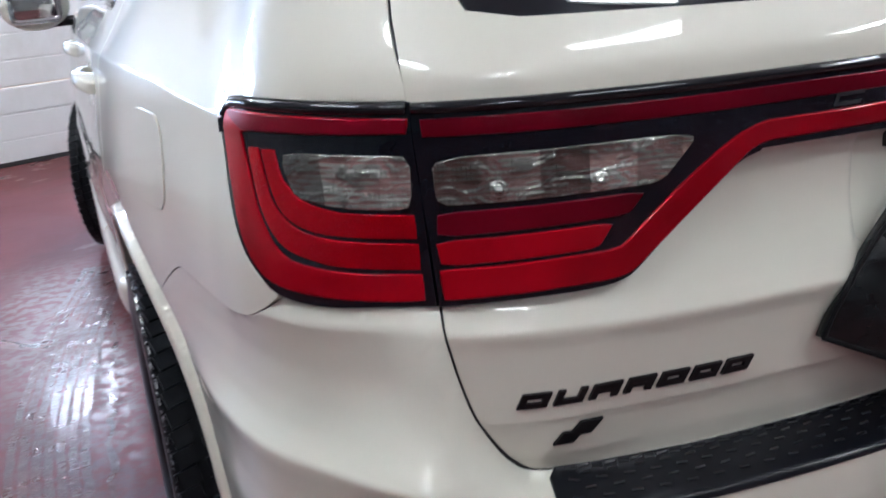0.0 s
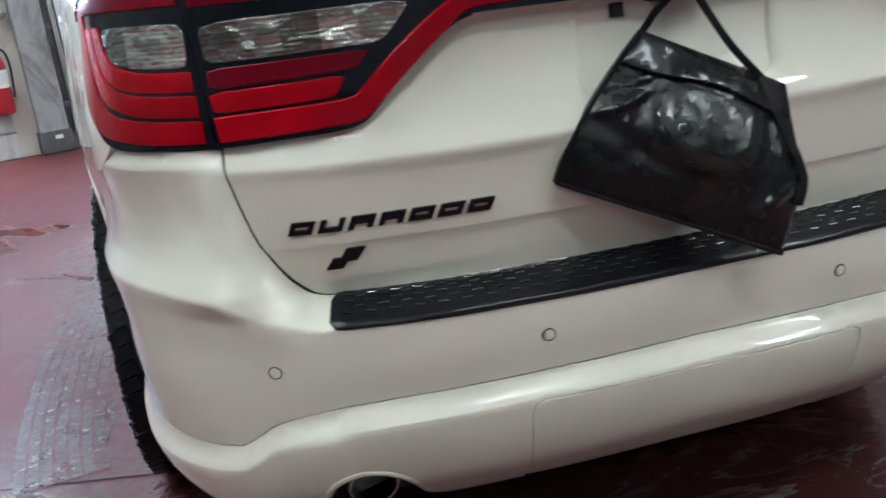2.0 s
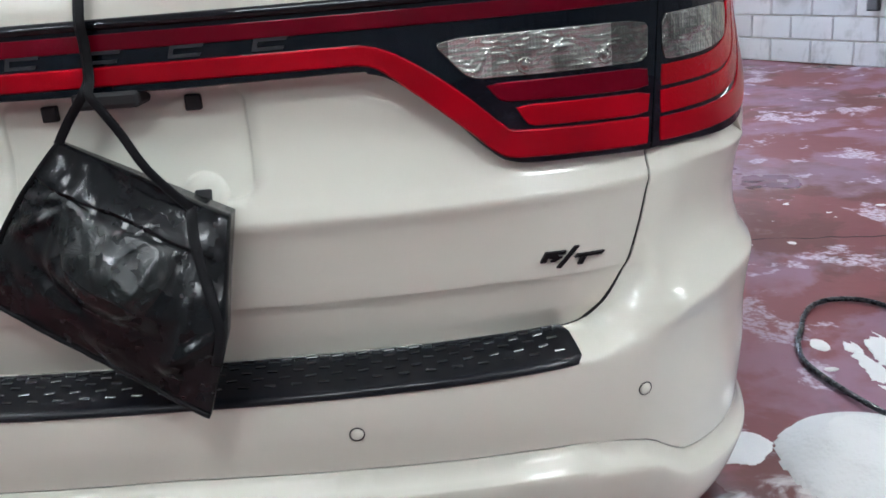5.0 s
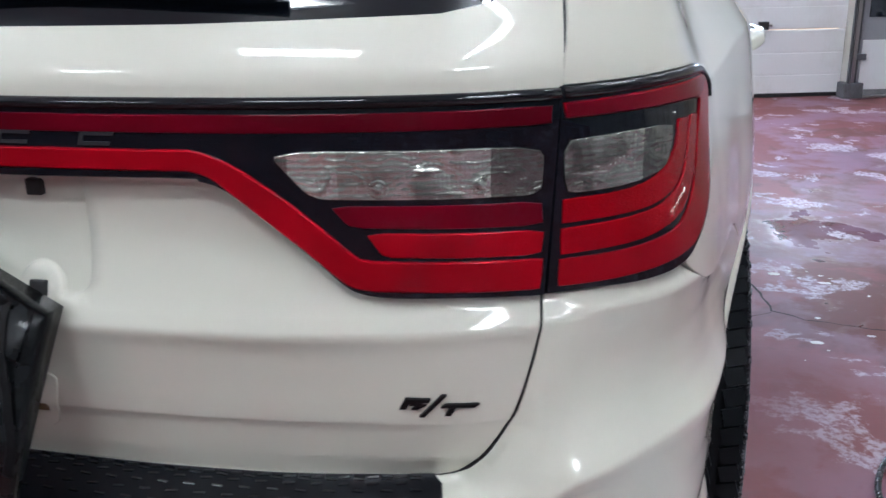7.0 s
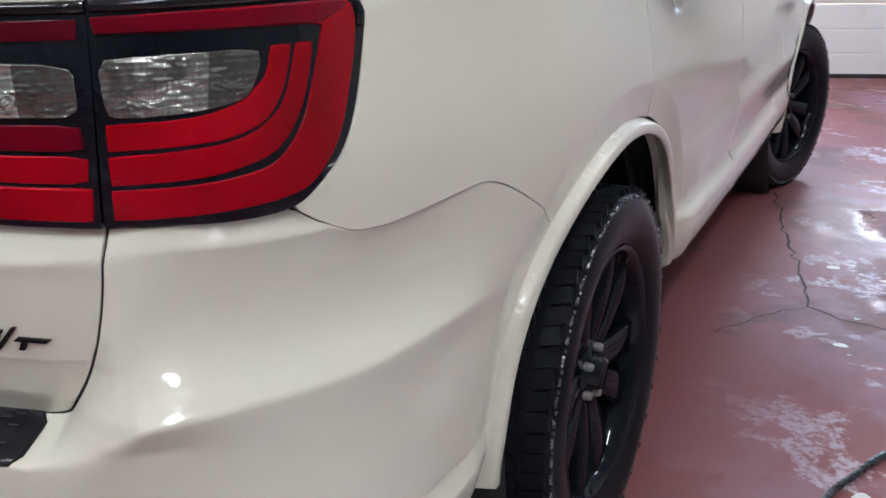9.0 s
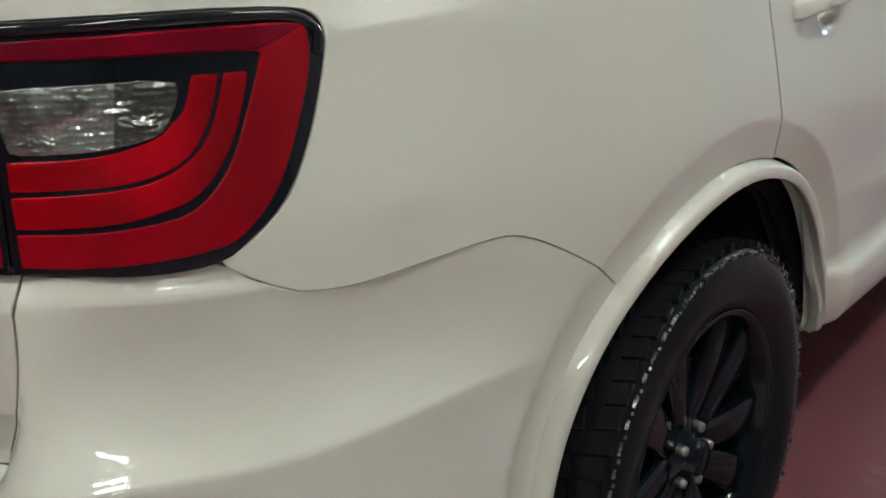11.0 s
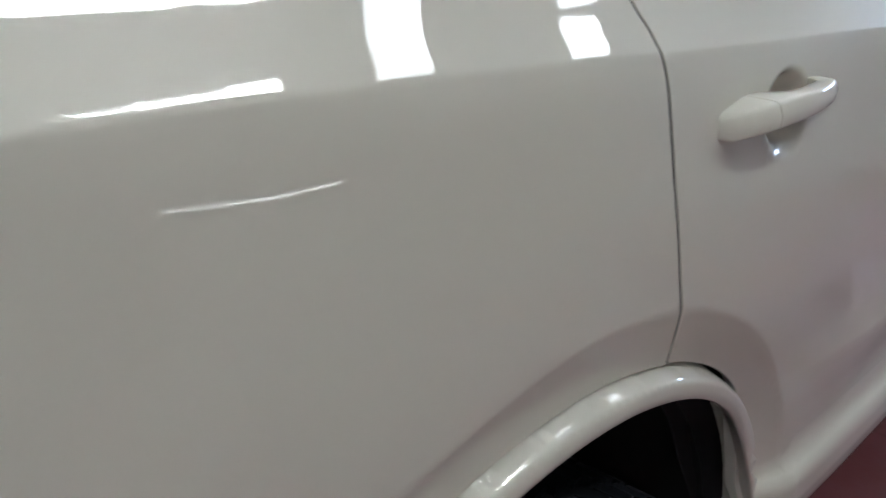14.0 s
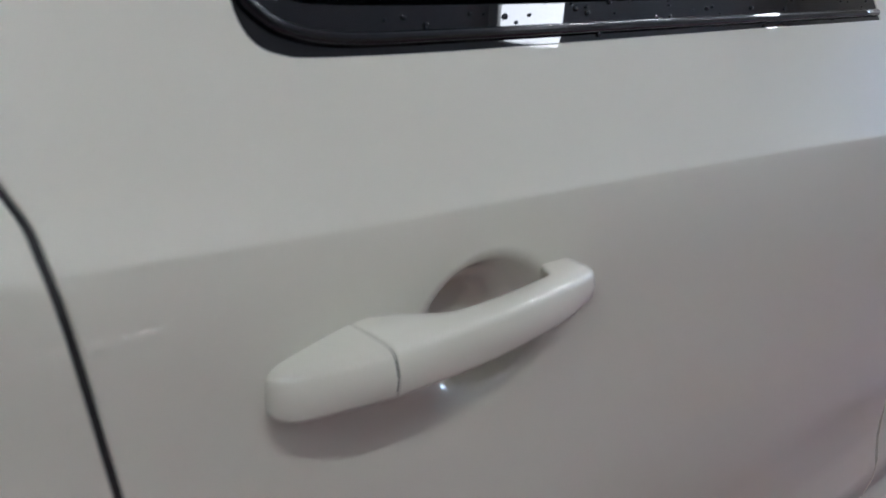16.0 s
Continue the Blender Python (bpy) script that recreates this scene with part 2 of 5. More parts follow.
    wet = mixcol(t, maths(t, "MULTIPLY", white, .9), wet, grey(.6))
    wet = mixcol(t, maths(t, "MULTIPLY", shaded_pool, .85), wet, grey(.10))
    t.links.new(wet, b.inputs["Roughness"])
    one = bump(t, b, fine, 0.22, 0.003)
    bump(t, b, noise_node(t, 7.0, 3, 0.5), 0.15, 0.01, one)
    b.inputs["Specular IOR Level"].default_value = 0.5
    return m


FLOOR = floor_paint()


def masonry(name, a, c, dirt):
    m = material(name, a, 0.7)
    t, b = nodes_of(m)
    ob = t.nodes.new("ShaderNodeObjectInfo")
    col = mixcol(t, ob.outputs["Random"], a, c)
    stain = ramp(t, noise_node(t, 3.2, 7, 0.7, coords(t, (1, 1, .45)), 1.0), [(0.48, grey(0)), (0.66, grey(.8))])
    col = mixcol(t, stain, col, dirt)
    t.links.new(col, b.inputs["Base Color"])
    one = bump(t, b, noise_node(t, 60.0, 4, 0.6), 0.5, 0.006)
    bump(t, b, noise_node(t, 9.0, 4, 0.6), 0.4, 0.02, one)
    return m


BLOCK_WHITE = masonry("white_block", (.62, .62, .63), (.52, .52, .54), (.20, .19, .19))
BLOCK_BEIGE = masonry("beige_block", (.60, .55, .42), (.52, .48, .36), (.16, .11, .07))
MORTAR = masonry("mortar", (.54, .52, .47), (.54, .52, .47), (.22, .19, .16))


def door_paint():
    m = material("door_paint", (.80, .80, .80), 0.42)
    t, b = nodes_of(m)
    stain = ramp(t, noise_node(t, 2.2, 7, 0.7, coords(t, (1, 1, .6))), [(0.5, grey(0)), (0.75, grey(.5))])
    t.links.new(mixcol(t, stain, (.80, .80, .80), (.58, .57, .52)), b.inputs["Base Color"])
    bump(t, b, noise_node(t, 45.0, 3, 0.5), 0.25, 0.002)
    return m


DOOR = door_paint()
RUSTY = masonry("dark_steel", (.10, .10, .11), (.08, .08, .09), (.03, .025, .02))
GREYPOST = masonry("grey_post", (.30, .30, .31), (.28, .28, .30), (.10, .09, .08))
CEILING = material("ceiling_paint", (.66, .66, .64), 0.8)
# unseen closing walls, kept dark to hold back fill light and reflections
PLAIN_WALL = masonry("unseen_wall_paint", (.26, .26, .25), (.24, .24, .23), (.12, .115, .11))
REDBOX = material("red_enamel", (.42, .02, .03), 0.35, 0, 0.5)
LABEL = material("white_label", (.75, .75, .72), 0.6)
HOSE = dark_plastic("hose_rubber", (.015, .018, .022), 0.35, 200, .0006)
FLEXCRACK = material("crack_dirt", (.020, .012, .012), 0.9)


def foam_material():
    m = material("soap_foam", (.77, .77, .76), 0.6)
    t, b = nodes_of(m)
    b.inputs["Subsurface Weight"].default_value = 0.0
    v = t.nodes.new("ShaderNodeTexVoronoi")
    v.inputs["Scale"].default_value = 90.0
    t.links.new(coords(t), v.inputs["Vector"])
    one = bump(t, b, v.outputs["Distance"], 0.35, 0.004)
    bump(t, b, noise_node(t, 9.0, 5, 0.6), 0.4, 0.03, one)
    return m


FOAM = foam_material()


def glow(name, color, power):
    m = bpy.data.materials.new(name)
    m.use_nodes = True
    t = m.node_tree
    t.nodes.remove(t.nodes["Principled BSDF"])
    e = t.nodes.new("ShaderNodeEmission")
    e.inputs["Color"].default_value, e.inputs["Strength"].default_value = (*color, 1), power
    t.links.new(e.outputs[0], t.nodes["Material Output"].inputs["Surface"])
    return m


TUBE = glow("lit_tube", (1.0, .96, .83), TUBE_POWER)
DIM_GLOW = glow("dim_diffuser", (1.0, .97, .88), PANEL_POWER * .5)
PANEL_GLOW = glow("lit_diffuser", (1.0, .96, .83), PANEL_POWER)


# ---- the car's outer surface: s runs round the plan from the middle of the tail, z is the height ----
def tangents(xs, ys, flat):
    xs, ys = np.array(xs, float), np.array(ys, float)
    h, d = np.diff(xs), np.diff(ys) / np.diff(xs)
    m = np.empty_like(ys)
    m[0], m[-1] = d[0], d[-1]
    if flat:
        ok = d[:-1] * d[1:] > 0
        w1, w2 = 2 * h[1:] + h[:-1], h[1:] + 2 * h[:-1]
        safe0, safe1 = np.where(ok, d[:-1], 1), np.where(ok, d[1:], 1)
        m[1:-1] = np.where(ok, (w1 + w2) / (w1 / safe0 + w2 / safe1), 0)
    else:
        m[1:-1] = (d[:-1] * h[1:] + d[1:] * h[:-1]) / (h[1:] + h[:-1])
    return xs, ys, m


def spline(pairs, flat=True):
    """A smooth curve through a few (x, y) pairs; flat keeps it from overshooting."""
    xs, ys, m = tangents([p[0] for p in pairs], [p[1] for p in pairs], flat)

    def at(x):
        x = np.clip(np.asarray(x, float), xs[0], xs[-1])
        i = np.clip(np.searchsorted(xs, x, side="right") - 1, 0, len(xs) - 2)
        h = xs[i + 1] - xs[i]
        t = (x - xs[i]) / h
        return ((2 * t**3 - 3 * t**2 + 1) * ys[i] + (t**3 - 2 * t**2 + t) * h * m[i]
                + (3 * t**2 - 2 * t**3) * ys[i + 1] + (t**3 - t**2) * h * m[i + 1])
    return at


def smooth(a, b, x):
    t = np.clip((np.asarray(x, float) - a) / (b - a), 0, 1)
    return t * t * (3 - 2 * t)


PLAN = [(-0.25, .023), (0, .017), (.25, .023), (.45, .047), (.622, .100), (.746, .181), (.824, .291), (.862, .458), (.90, .66), (.938, .90),
        (.958, 1.25), (.965, 1.9), (.965, 3.0), (.955, 3.9), (.90, 4.55), (.62, 4.95), (0, 5.08), (-.3, 5.06)]
chord = [0.0]
for (x0, y0), (x1, y1) in zip(PLAN, PLAN[1:]):
    chord.append(chord[-1] + math.hypot(x1 - x0, y1 - y0))
MID = chord[1]
KNEE = chord[7] - MID
chord = [MID + (c - MID) * (1.065 / KNEE) if i <= 7 else c - KNEE + 1.065 for i, c in enumerate(chord)]
PLAN_X = spline([(c - MID, p[0]) for c, p in zip(chord, PLAN)], flat=False)
PLAN_Y = spline([(c - MID, p[1]) for c, p in zip(chord, PLAN)], flat=False)
S_END = chord[-2] - MID

WIDE = spline([(.15, .93), (.35, .985), (.5, 1.0), (1.15, 1.0), (1.22, .988), (1.32, .955), (1.45, .905), (1.6, .845), (1.72, .78), (1.80, .55)])
REAR_IN = spline([(.2, .06), (.4, 0), (1.2, 0), (1.28, .03), (1.36, .065), (1.5, .16), (1.65, .29), (1.72, .36), (1.80, .60)])
FRONT_IN = spline([(.2, 0), (.9, 0), (1.02, .35), (1.06, 1.05), (1.2, 1.35), (1.5, 1.85), (1.72, 2.3), (1.80, 2.6)])
CREASE = spline([(.9, 1.158), (1.02, 1.163), (1.16, 1.174), (1.34, 1.188), (1.54, 1.194), (1.7, 1.193), (1.85, 1.189), (2.2, 1.185), (3.0, 1.165), (4.0, 1.13), (5.0, 1.08)])
HATCH_D = spline([(.66, -.052), (.7075, -.0515), (.74, -.0432), (.780, -.0338), (.791, -.0300), (.797, -.0262), (.801, -.0250), (.85, -.0172), (.90, -.0068), (.914, -.001), (.920, .000), (.927, -.002), (.945, -.010), (.97, -.018), (1.03, -.030),
                  (1.09, -.030), (1.12, -.010), (1.15, .0), (1.2, .0), (1.24, -.003), (1.5, -.01)])
BUMP_D = spline([(.20, -.16), (.30, -.072), (.34, -.042), (.39, -.004), (.44, .018), (.48, .0295), (.503, .0335), (.508, .0332), (.5125, .0306), (.543, .010), (.547, .0105), (.58, .017), (.62, .022), (.675, .024), (.70, .022), (.80, .018)])
LEDGE_IN = spline([(0, .684), (.53, .684), (.565, .677), (.612, .688), (.646, .702), (.675, .718), (.705, .736), (.75, .744)])
LEDGE_OUT = spline([(0, .7085), (.56, .7085), (.588, .7135), (.607, .733), (.630, .766), (.651, .81), (.6675, .87), (.6825, .95), (.8, 1.2)])
EASE = spline([(0, 0), (.06, .015), (.2, .14), (.5, .5), (.85, .93), (1, 1)])
CORNER_D = spline([(.20, -.13), (.30, -.06), (.34, -.03), (.40, .010), (.48, .0385), (.503, .0425), (.508, .0422), (.5125, .0398), (.543, .022), (.547, .0225), (.60, .028), (.70, .0375), (.737, .0430), (.742, .0418), (.748, .0382), (.78, .0165),
                   (.82, -.003), (.86, -.012), (.90, -.008), (.922, -.001), (.930, .001), (.937, -.001), (.955, -.010), (1.2, -.012)])
CREST = spline([(.55, .671), (.612, .688), (.646, .702), (.675, .718), (.705, .736), (.75, .744), (.90, .748), (1.05, .747), (1.14, .744), (1.28, .728), (1.36, .71)])
SEAM_S = spline([(.60, .560), (.69, .578), (.711, .590), (.732, .606), (.764, .629), (.81, .651), (.87, .6685), (.95, .6855), (1.3, .70)])
def UP_D(h, a):
    """The hollow shoulder over the crease, leaning in more towards the middle of the car."""
    lean = .07 * smooth(1.75, 2.45, a) * (1 - smooth(3.0, 4.0, a))
    return -.0565 * (1 - np.exp(-h / .105)) - lean * .22 * (1 - np.exp(-h / .22))


DOWN_D = spline([(0, 0), (.04, .0045), (.09, .0100), (.14, .0160), (.19, .0215), (.24, .0255), (.29, .0270), (.34, .0245), (.40, .018), (.48, .010), (.6, .004), (.8, 0)])
ROLL = spline([(0, 0), (.0015, .00045), (.003, .00080), (.0045, .00100), (.006, .00106), (.6, .00106), (.8, .0010)])
DOOR_D = spline([(.2, .006), (.58, .006), (.66, .014), (.728, .0225), (.738, .0215), (.76, .014), (.80, .004), (.85, 0), (2, 0)])
SILL_D = spline([(.2, -.25), (.34, -.16), (.40, -.07), (.422, -.022), (.437, .000), (.47, .015), (.50, .023), (.53, .028), (.555, .027), (.570, .020), (.582, .006), (.60, 0), (2, 0)])
FLARE = spline([(.30, -.0185), (.490, -.018), (.50, -.0162), (.553, -.0020), (.558, -.0005), (.563, .0), (3, 0)])
LIP = spline([(.30, .011), (.45, .016), (.460, .0205), (.469, .0232), (.477, .0220), (.4845, .0145), (.490, -.003), (.4945, -.0172), (.50, -.018), (3, -.018)])
VALANCE = spline([(0, .5635), (.25, .559), (.48, .5515), (.60, .539), (.66, .525), (.695, .501), (.728, .483), (.85, .474), (1.3, .488)])
AXLES = ((1.157, .40), (4.16, .40))


CHEEK = spline([(.2, 0), (.70, 0), (.72, .006), (.745, .0150), (.77, .0165), (.81, .0140), (.86, .0110), (.89, .008), (.92, .003), (.945, 0), (2, 0)])


def surface(s, z, layer="body"):
    """The place of (s, z) on the skin. layer: body, hatch or bumper."""
    s, z = np.asarray(s, float), np.asarray(z, float)
    a, side = np.abs(s), np.where(s < 0, -1.0, 1.0)
    e = 1e-4
    bx, by = PLAN_X(a), PLAN_Y(a)
    tx, ty = PLAN_X(a + e) - PLAN_X(a - e), PLAN_Y(a + e) - PLAN_Y(a - e)
    n = np.hypot(tx, ty)
    nx, ny = ty / n, -tx / n
    flank = smooth(.80, 1.15, a)
    zc = CREASE(a)
    late = smooth(.85, 1.45, a)
    flank_d = np.where(z > zc, UP_D(np.maximum(z - zc, 0), a) * flank, (DOWN_D(np.maximum(zc - z, 0)) * late + ROLL(np.maximum(zc - z, 0)) * smooth(.85, 1.2, a) * (1 - .75 * smooth(1.55, 1.95, a)))) - .005 * late
    door = smooth(2.12, 2.55, a) * (1 - smooth(4.0, 4.4, a))
    if layer != "lip":
        flank_d = flank_d + door * DOOR_D(z) + smooth(2.17, 2.28, a) * (1 - smooth(4.0, 4.3, a)) * SILL_D(z)
    else:
        flank_d = flank_d + smooth(2.10, 2.24, a) * (1 - smooth(4.0, 4.3, a)) * np.minimum(SILL_D(z), 0) * .45
    for y0, z0 in AXLES:
        r = np.hypot(by - y0, z - z0)
        r = r if layer == "lip" else np.hypot(by - y0 + .012, z - z0)
        flank_d = flank_d + (LIP(r) if layer == "lip" else FLARE(r)) * smooth(.45, .7, by)
    pocket = np.hypot((a - 2.088) / .060, (z - 1.113) / .046)
    flank_d = flank_d - .032 * (1 - smooth(.40, 1.0, pocket))
    # the corner stands out below the lamp
    flank_d = flank_d + .024 * smooth(.68, .86, a) * (1 - smooth(.98, 1.34, a)) * (1 - smooth(.97, 1.17, z)) * smooth(.75, .88, z)
    # the lower corners of the tailgate stand out with it
    flank_d = flank_d + CHEEK(z) * smooth(.40, .62, a) * (1 - smooth(.70, .82, a))
    if layer == "hatch":
        qx, qz = np.abs(s) - .130, np.abs(z - 1.024) - .048
        plate = np.hypot(np.maximum(qx, 0), np.maximum(qz, 0)) + np.minimum(np.maximum(qx, qz), 0) - .026
        boss = .027 - np.hypot(a - .0885, np.minimum(z - .959, 0) * .3 + np.maximum(z - .959, 0))
        tail = HATCH_D(z) - .0085 * (1 - smooth(-.0038, 0, np.maximum(plate, boss)))
    elif layer == "bumper":
        corner = smooth(0, .10, a - SEAM_S(z))
        low = z - (VALANCE(a) - .543) * (1 - smooth(.575, .66, z))
        bulge = low - (CREST(a) - .742) * smooth(.60, .69, z) * (1 - smooth(.80, .90, z))
        z0, z1 = LEDGE_IN(a), LEDGE_OUT(a)
        ease = EASE((z - z0) / (z1 - z0))
        middle = BUMP_D(low + .006 * smooth(.552, .575, a)) * (1 - ease) + HATCH_D(z) * ease
        tail = middle * (1 - corner) + CORNER_D(bulge) * corner
        tail = tail * (1 - flank) + CORNER_D(bulge) * flank * (1 - smooth(1.0, 1.38, a))
        d = tail + flank_d
    else:
        tail = np.zeros_like(z)
    if layer != "bumper":
        d = tail * (1 - flank) + flank_d
    # widths shrink and both ends draw in towards the roof
    wr, wf = 1 - smooth(.0, 1.6, by), smooth(3.0, 5.0, by)
    x = bx * WIDE(z) + nx * d
    y = by + REAR_IN(z) * wr - FRONT_IN(z) * wf + ny * d
    return np.stack([side * x, y, z + 0 * x], -1)


def skin_normal(s, z, layer="body"):
    e = 8e-4
    u = surface(s + e, z, layer) - surface(s - e, z, layer)
    v = surface(s, z + e, layer) - surface(s, z - e, layer)
    n = np.cross(u, v)
    return n / np.maximum(np.linalg.norm(n, axis=-1, keepdims=True), 1e-12)

# ---- mesh tools ----
def part(name, bm, mat, parent=None, label="", smooth_shade=True):
    me = bpy.data.meshes.new(name)
    bm.to_mesh(me)
    bm.free()
    if smooth_shade:
        for p in me.polygons:
            p.use_smooth = True
    me.materials.append(mat)
    ob = new(name, me)
    ob.parent = parent
    if label:
        tagged(ob, label)
    return ob


def thing(name, label, category, group="", kind="", place=(0, 0, 0)):
    e = new(name)
    e.location = place
    e.empty_display_size = 0.1
    return tagged(e, label, category, group, kind)


def inside(poly, pts):
    poly, pts = np.asarray(poly), np.asarray(pts)
    x, y = pts[:, 0], pts[:, 1]
    res = np.zeros(len(pts), bool)
    for (x0, y0), (x1, y1) in zip(poly, np.roll(poly, -1, 0)):
        cross = (y0 > y) != (y1 > y)
        res ^= cross & (x < (x1 - x0) * (y - y0) / (y1 - y0 + 1e-15) + x0)
    return res


def dense(poly, step, closed=True):
    out = []
    n = len(poly)
    for i in range(n if closed else n - 1):
        (x0, y0), (x1, y1) = poly[i], poly[(i + 1) % n]
        k = max(1, int(math.ceil(math.hypot(x1 - x0, y1 - y0) / step)))
        out += [(x0 + (x1 - x0) * j / k, y0 + (y1 - y0) * j / k) for j in range(k)]
    if not closed:
        out.append(poly[-1])
    return out


def rounded(poly, r=0.25, times=2):
    """Cut the corners of a closed outline, twice, to round it."""
    for _ in range(times):
        out = []
        for (x0, y0), (x1, y1) in zip(poly, poly[1:] + poly[:1]):
            out += [(x0 + (x1 - x0) * r, y0 + (y1 - y0) * r), (x1 - (x1 - x0) * r, y1 - (y1 - y0) * r)]
        poly = out
    return poly


def curve_line(pts, n=6):
    """A smooth open line through a few points."""
    out = []
    p = [pts[0]] + list(pts) + [pts[-1]]
    for i in range(1, len(p) - 2):
        a, b, c, d = (np.array(q, float) for q in p[i - 1:i + 3])
        for k in range(n):
            t = k / n
            out.append(tuple(.5 * (2 * b + (c - a) * t + (2 * a - 5 * b + 4 * c - d) * t * t + (3 * b - a - 3 * c + d) * t**3)))
    out.append(tuple(map(float, pts[-1])))
    return out


def mirror(poly):
    return [(-s, z) for s, z in reversed(poly)]


def arc(cs, cz, r, a0, a1, n=24):
    return [(cs + r * math.cos(radians(a0 + (a1 - a0) * i / n)), cz + r * math.sin(radians(a0 + (a1 - a0) * i / n))) for i in range(n + 1)]


def panel(name, outlines, mat, parent, layer="body", step=.02, off=0.0, depth=.014, edge=.0016, holes=(), lines=(), label=""):
    """A sheet of the skin inside outlines given in (s, z), with rolled edges of some depth."""
    if isinstance(outlines[0][0], (int, float)):
        outlines = [outlines]
    V, N, F, LN = [], [], [], []
    for outline in outlines:
        loops = [dense(outline, step)] + [dense(h, step) for h in holes]
        pts, cons = [], []
        for lp in loops:
            k = len(pts)
            pts += lp
            cons += [(k + i, k + (i + 1) % len(lp)) for i in range(len(lp))]
        ring = np.array(pts)
        lo, hi = ring.min(0), ring.max(0)
        gs, gz = np.meshgrid(np.arange(lo[0] + step * .5, hi[0], step), np.arange(lo[1] + step * .5, hi[1], step), indexing="ij")
        grid = np.stack([gs.ravel(), gz.ravel()], 1)
        extra = [q for ln in lines for q in dense(ln, step * .7, closed=False)]
        if extra:
            ex = np.array(extra)
            keep = np.array([np.min(np.abs(ex - g).max(1)) > step * .35 for g in grid]) if len(grid) else []
            grid = np.concatenate([grid[keep], ex]) if len(grid) else ex
        ok = inside(loops[0], grid)
        for h in loops[1:]:
            ok &= ~inside(h, grid)
        grid = grid[ok]
        if len(grid):
            near = np.array([np.min(((ring - g) ** 2).sum(1)) for g in grid])
            grid = grid[near > (step * .45) ** 2]
        allp = [Vector((float(a), float(b))) for a, b in pts] + [Vector((float(a), float(b))) for a, b in grid]
        vs, _, fs, *_ = delaunay_2d_cdt(allp, cons, [], 0, 1e-6)
        uv = np.array([(v.x, v.y) for v in vs])
        tris = np.array([f for f in fs if len(f) == 3])
        cen = uv[tris].mean(1)
        ok = inside(loops[0], cen)
        for h in loops[1:]:
            ok &= ~inside(h, cen)
        tris = tris[ok]
        a2 = np.cross(uv[tris[:, 1]] - uv[tris[:, 0]], uv[tris[:, 2]] - uv[tris[:, 0]])
        tris = np.where((a2 < 0)[:, None], tris[:, ::-1], tris)
        tris = tris[np.abs(a2) > 1e-10]
        P = surface(uv[:, 0], uv[:, 1], layer)
        n = skin_normal(uv[:, 0], uv[:, 1], layer)
        P = P + n * off
        k = len(V)
        V += P.tolist()
        N += n.tolist()
        F += (tris + k).tolist()
        edges = {}
        for t in tris:
            for i in range(3):
                edges[(t[i], t[(i + 1) % 3])] = 1
        border = [e for e in edges if (e[1], e[0]) not in edges]
        out = {}
        for a, b in border:
            d = np.cross(P[b] - P[a], n[a])
            d = d / max(np.linalg.norm(d), 1e-9)
            for q in (a, b):
                out[q] = out.get(q, 0) + d
        ring1, ring2 = {}, {}
        for q, d in out.items():
            d = d / max(np.linalg.norm(d), 1e-9)
            p1 = P[q] + d * edge - n[q] * edge
            ring1[q], ring2[q] = len(V), len(V) + 1
            V += [p1.tolist(), (p1 - n[q] * depth).tolist()]
            N += [d.tolist(), d.tolist()]
        for a, b in border:
            F.append([b + k, a + k, ring1[a], ring1[b]])
            F.append([ring1[b], ring1[a], ring2[a], ring2[b]])
    me = bpy.data.meshes.new(name)
    me.from_pydata(V, [], F)
    for p in me.polygons:
        p.use_smooth = True
    me.materials.append(mat)
    me.normals_split_custom_set_from_vertices(N)
    ob = new(name, me)
    ob.parent = parent
    if label:
        tagged(ob, label)
    return ob


def add_box(bm, size, m=Matrix(), bevel=0.0, seg=2):
    r = bmesh.ops.create_cube(bm, size=1.0, matrix=m @ Matrix.Diagonal((*size, 1)))
    if bevel:
        es = list({e for v in r["verts"] for e in v.link_edges})
        bmesh.ops.bevel(bm, geom=es, offset=bevel, segments=seg, affect="EDGES", profile=.5)


def box(name, size, mat, parent=None, m=Matrix(), bevel=0.004, label="", seg=2):
    bm = bmesh.new()
    add_box(bm, size, m, bevel, seg)
    return part(name, bm, mat, parent, label, smooth_shade=False)


def lathe(bm, profile, n=48, m=Matrix(), closed=False):
    """Turn (r, x) pairs round the x axis."""
    rings = []
    for i in range(n):
        c, s = math.cos(2 * math.pi * i / n), math.sin(2 * math.pi * i / n)
        rings.append([bm.verts.new(m @ Vector((x, r * c, r * s))) for r, x in profile])
    k = len(profile)
    for i in range(n):
        a, b = rings[i], rings[(i + 1) % n]
        for j in range(k if closed else k - 1):
            bm.faces.new((a[j], a[(j + 1) % k], b[(j + 1) % k], b[j]))


def tube(name, pts, radius, mat, parent=None, label="", sides=10, flat=1.0):
    """A round or flat band along a smooth line of 3D points."""
    line = [Vector(p) for p in pts]
    bm = bmesh.new()
    rings = []
    for i, p in enumerate(line):
        d = (line[min(i + 1, len(line) - 1)] - line[max(i - 1, 0)]).normalized()
        ref = Vector((0, 1, 0)) if flat != 1.0 else Vector((0, 0, 1))
        if abs(d.dot(ref)) > .95:
            ref = Vector((1, 0, 0))
        u = d.cross(ref).normalized()
        v = u.cross(d).normalized()
        rings.append([bm.verts.new(p + u * radius * math.cos(2 * math.pi * j / sides) + v * radius * flat * math.sin(2 * math.pi * j / sides)) for j in range(sides)])
    for a, b in zip(rings, rings[1:]):
        for j in range(sides):
            bm.faces.new((a[j], a[(j + 1) % sides], b[(j + 1) % sides], b[j]))
    bm.faces.new(rings[0][::-1])
    bm.faces.new(rings[-1])
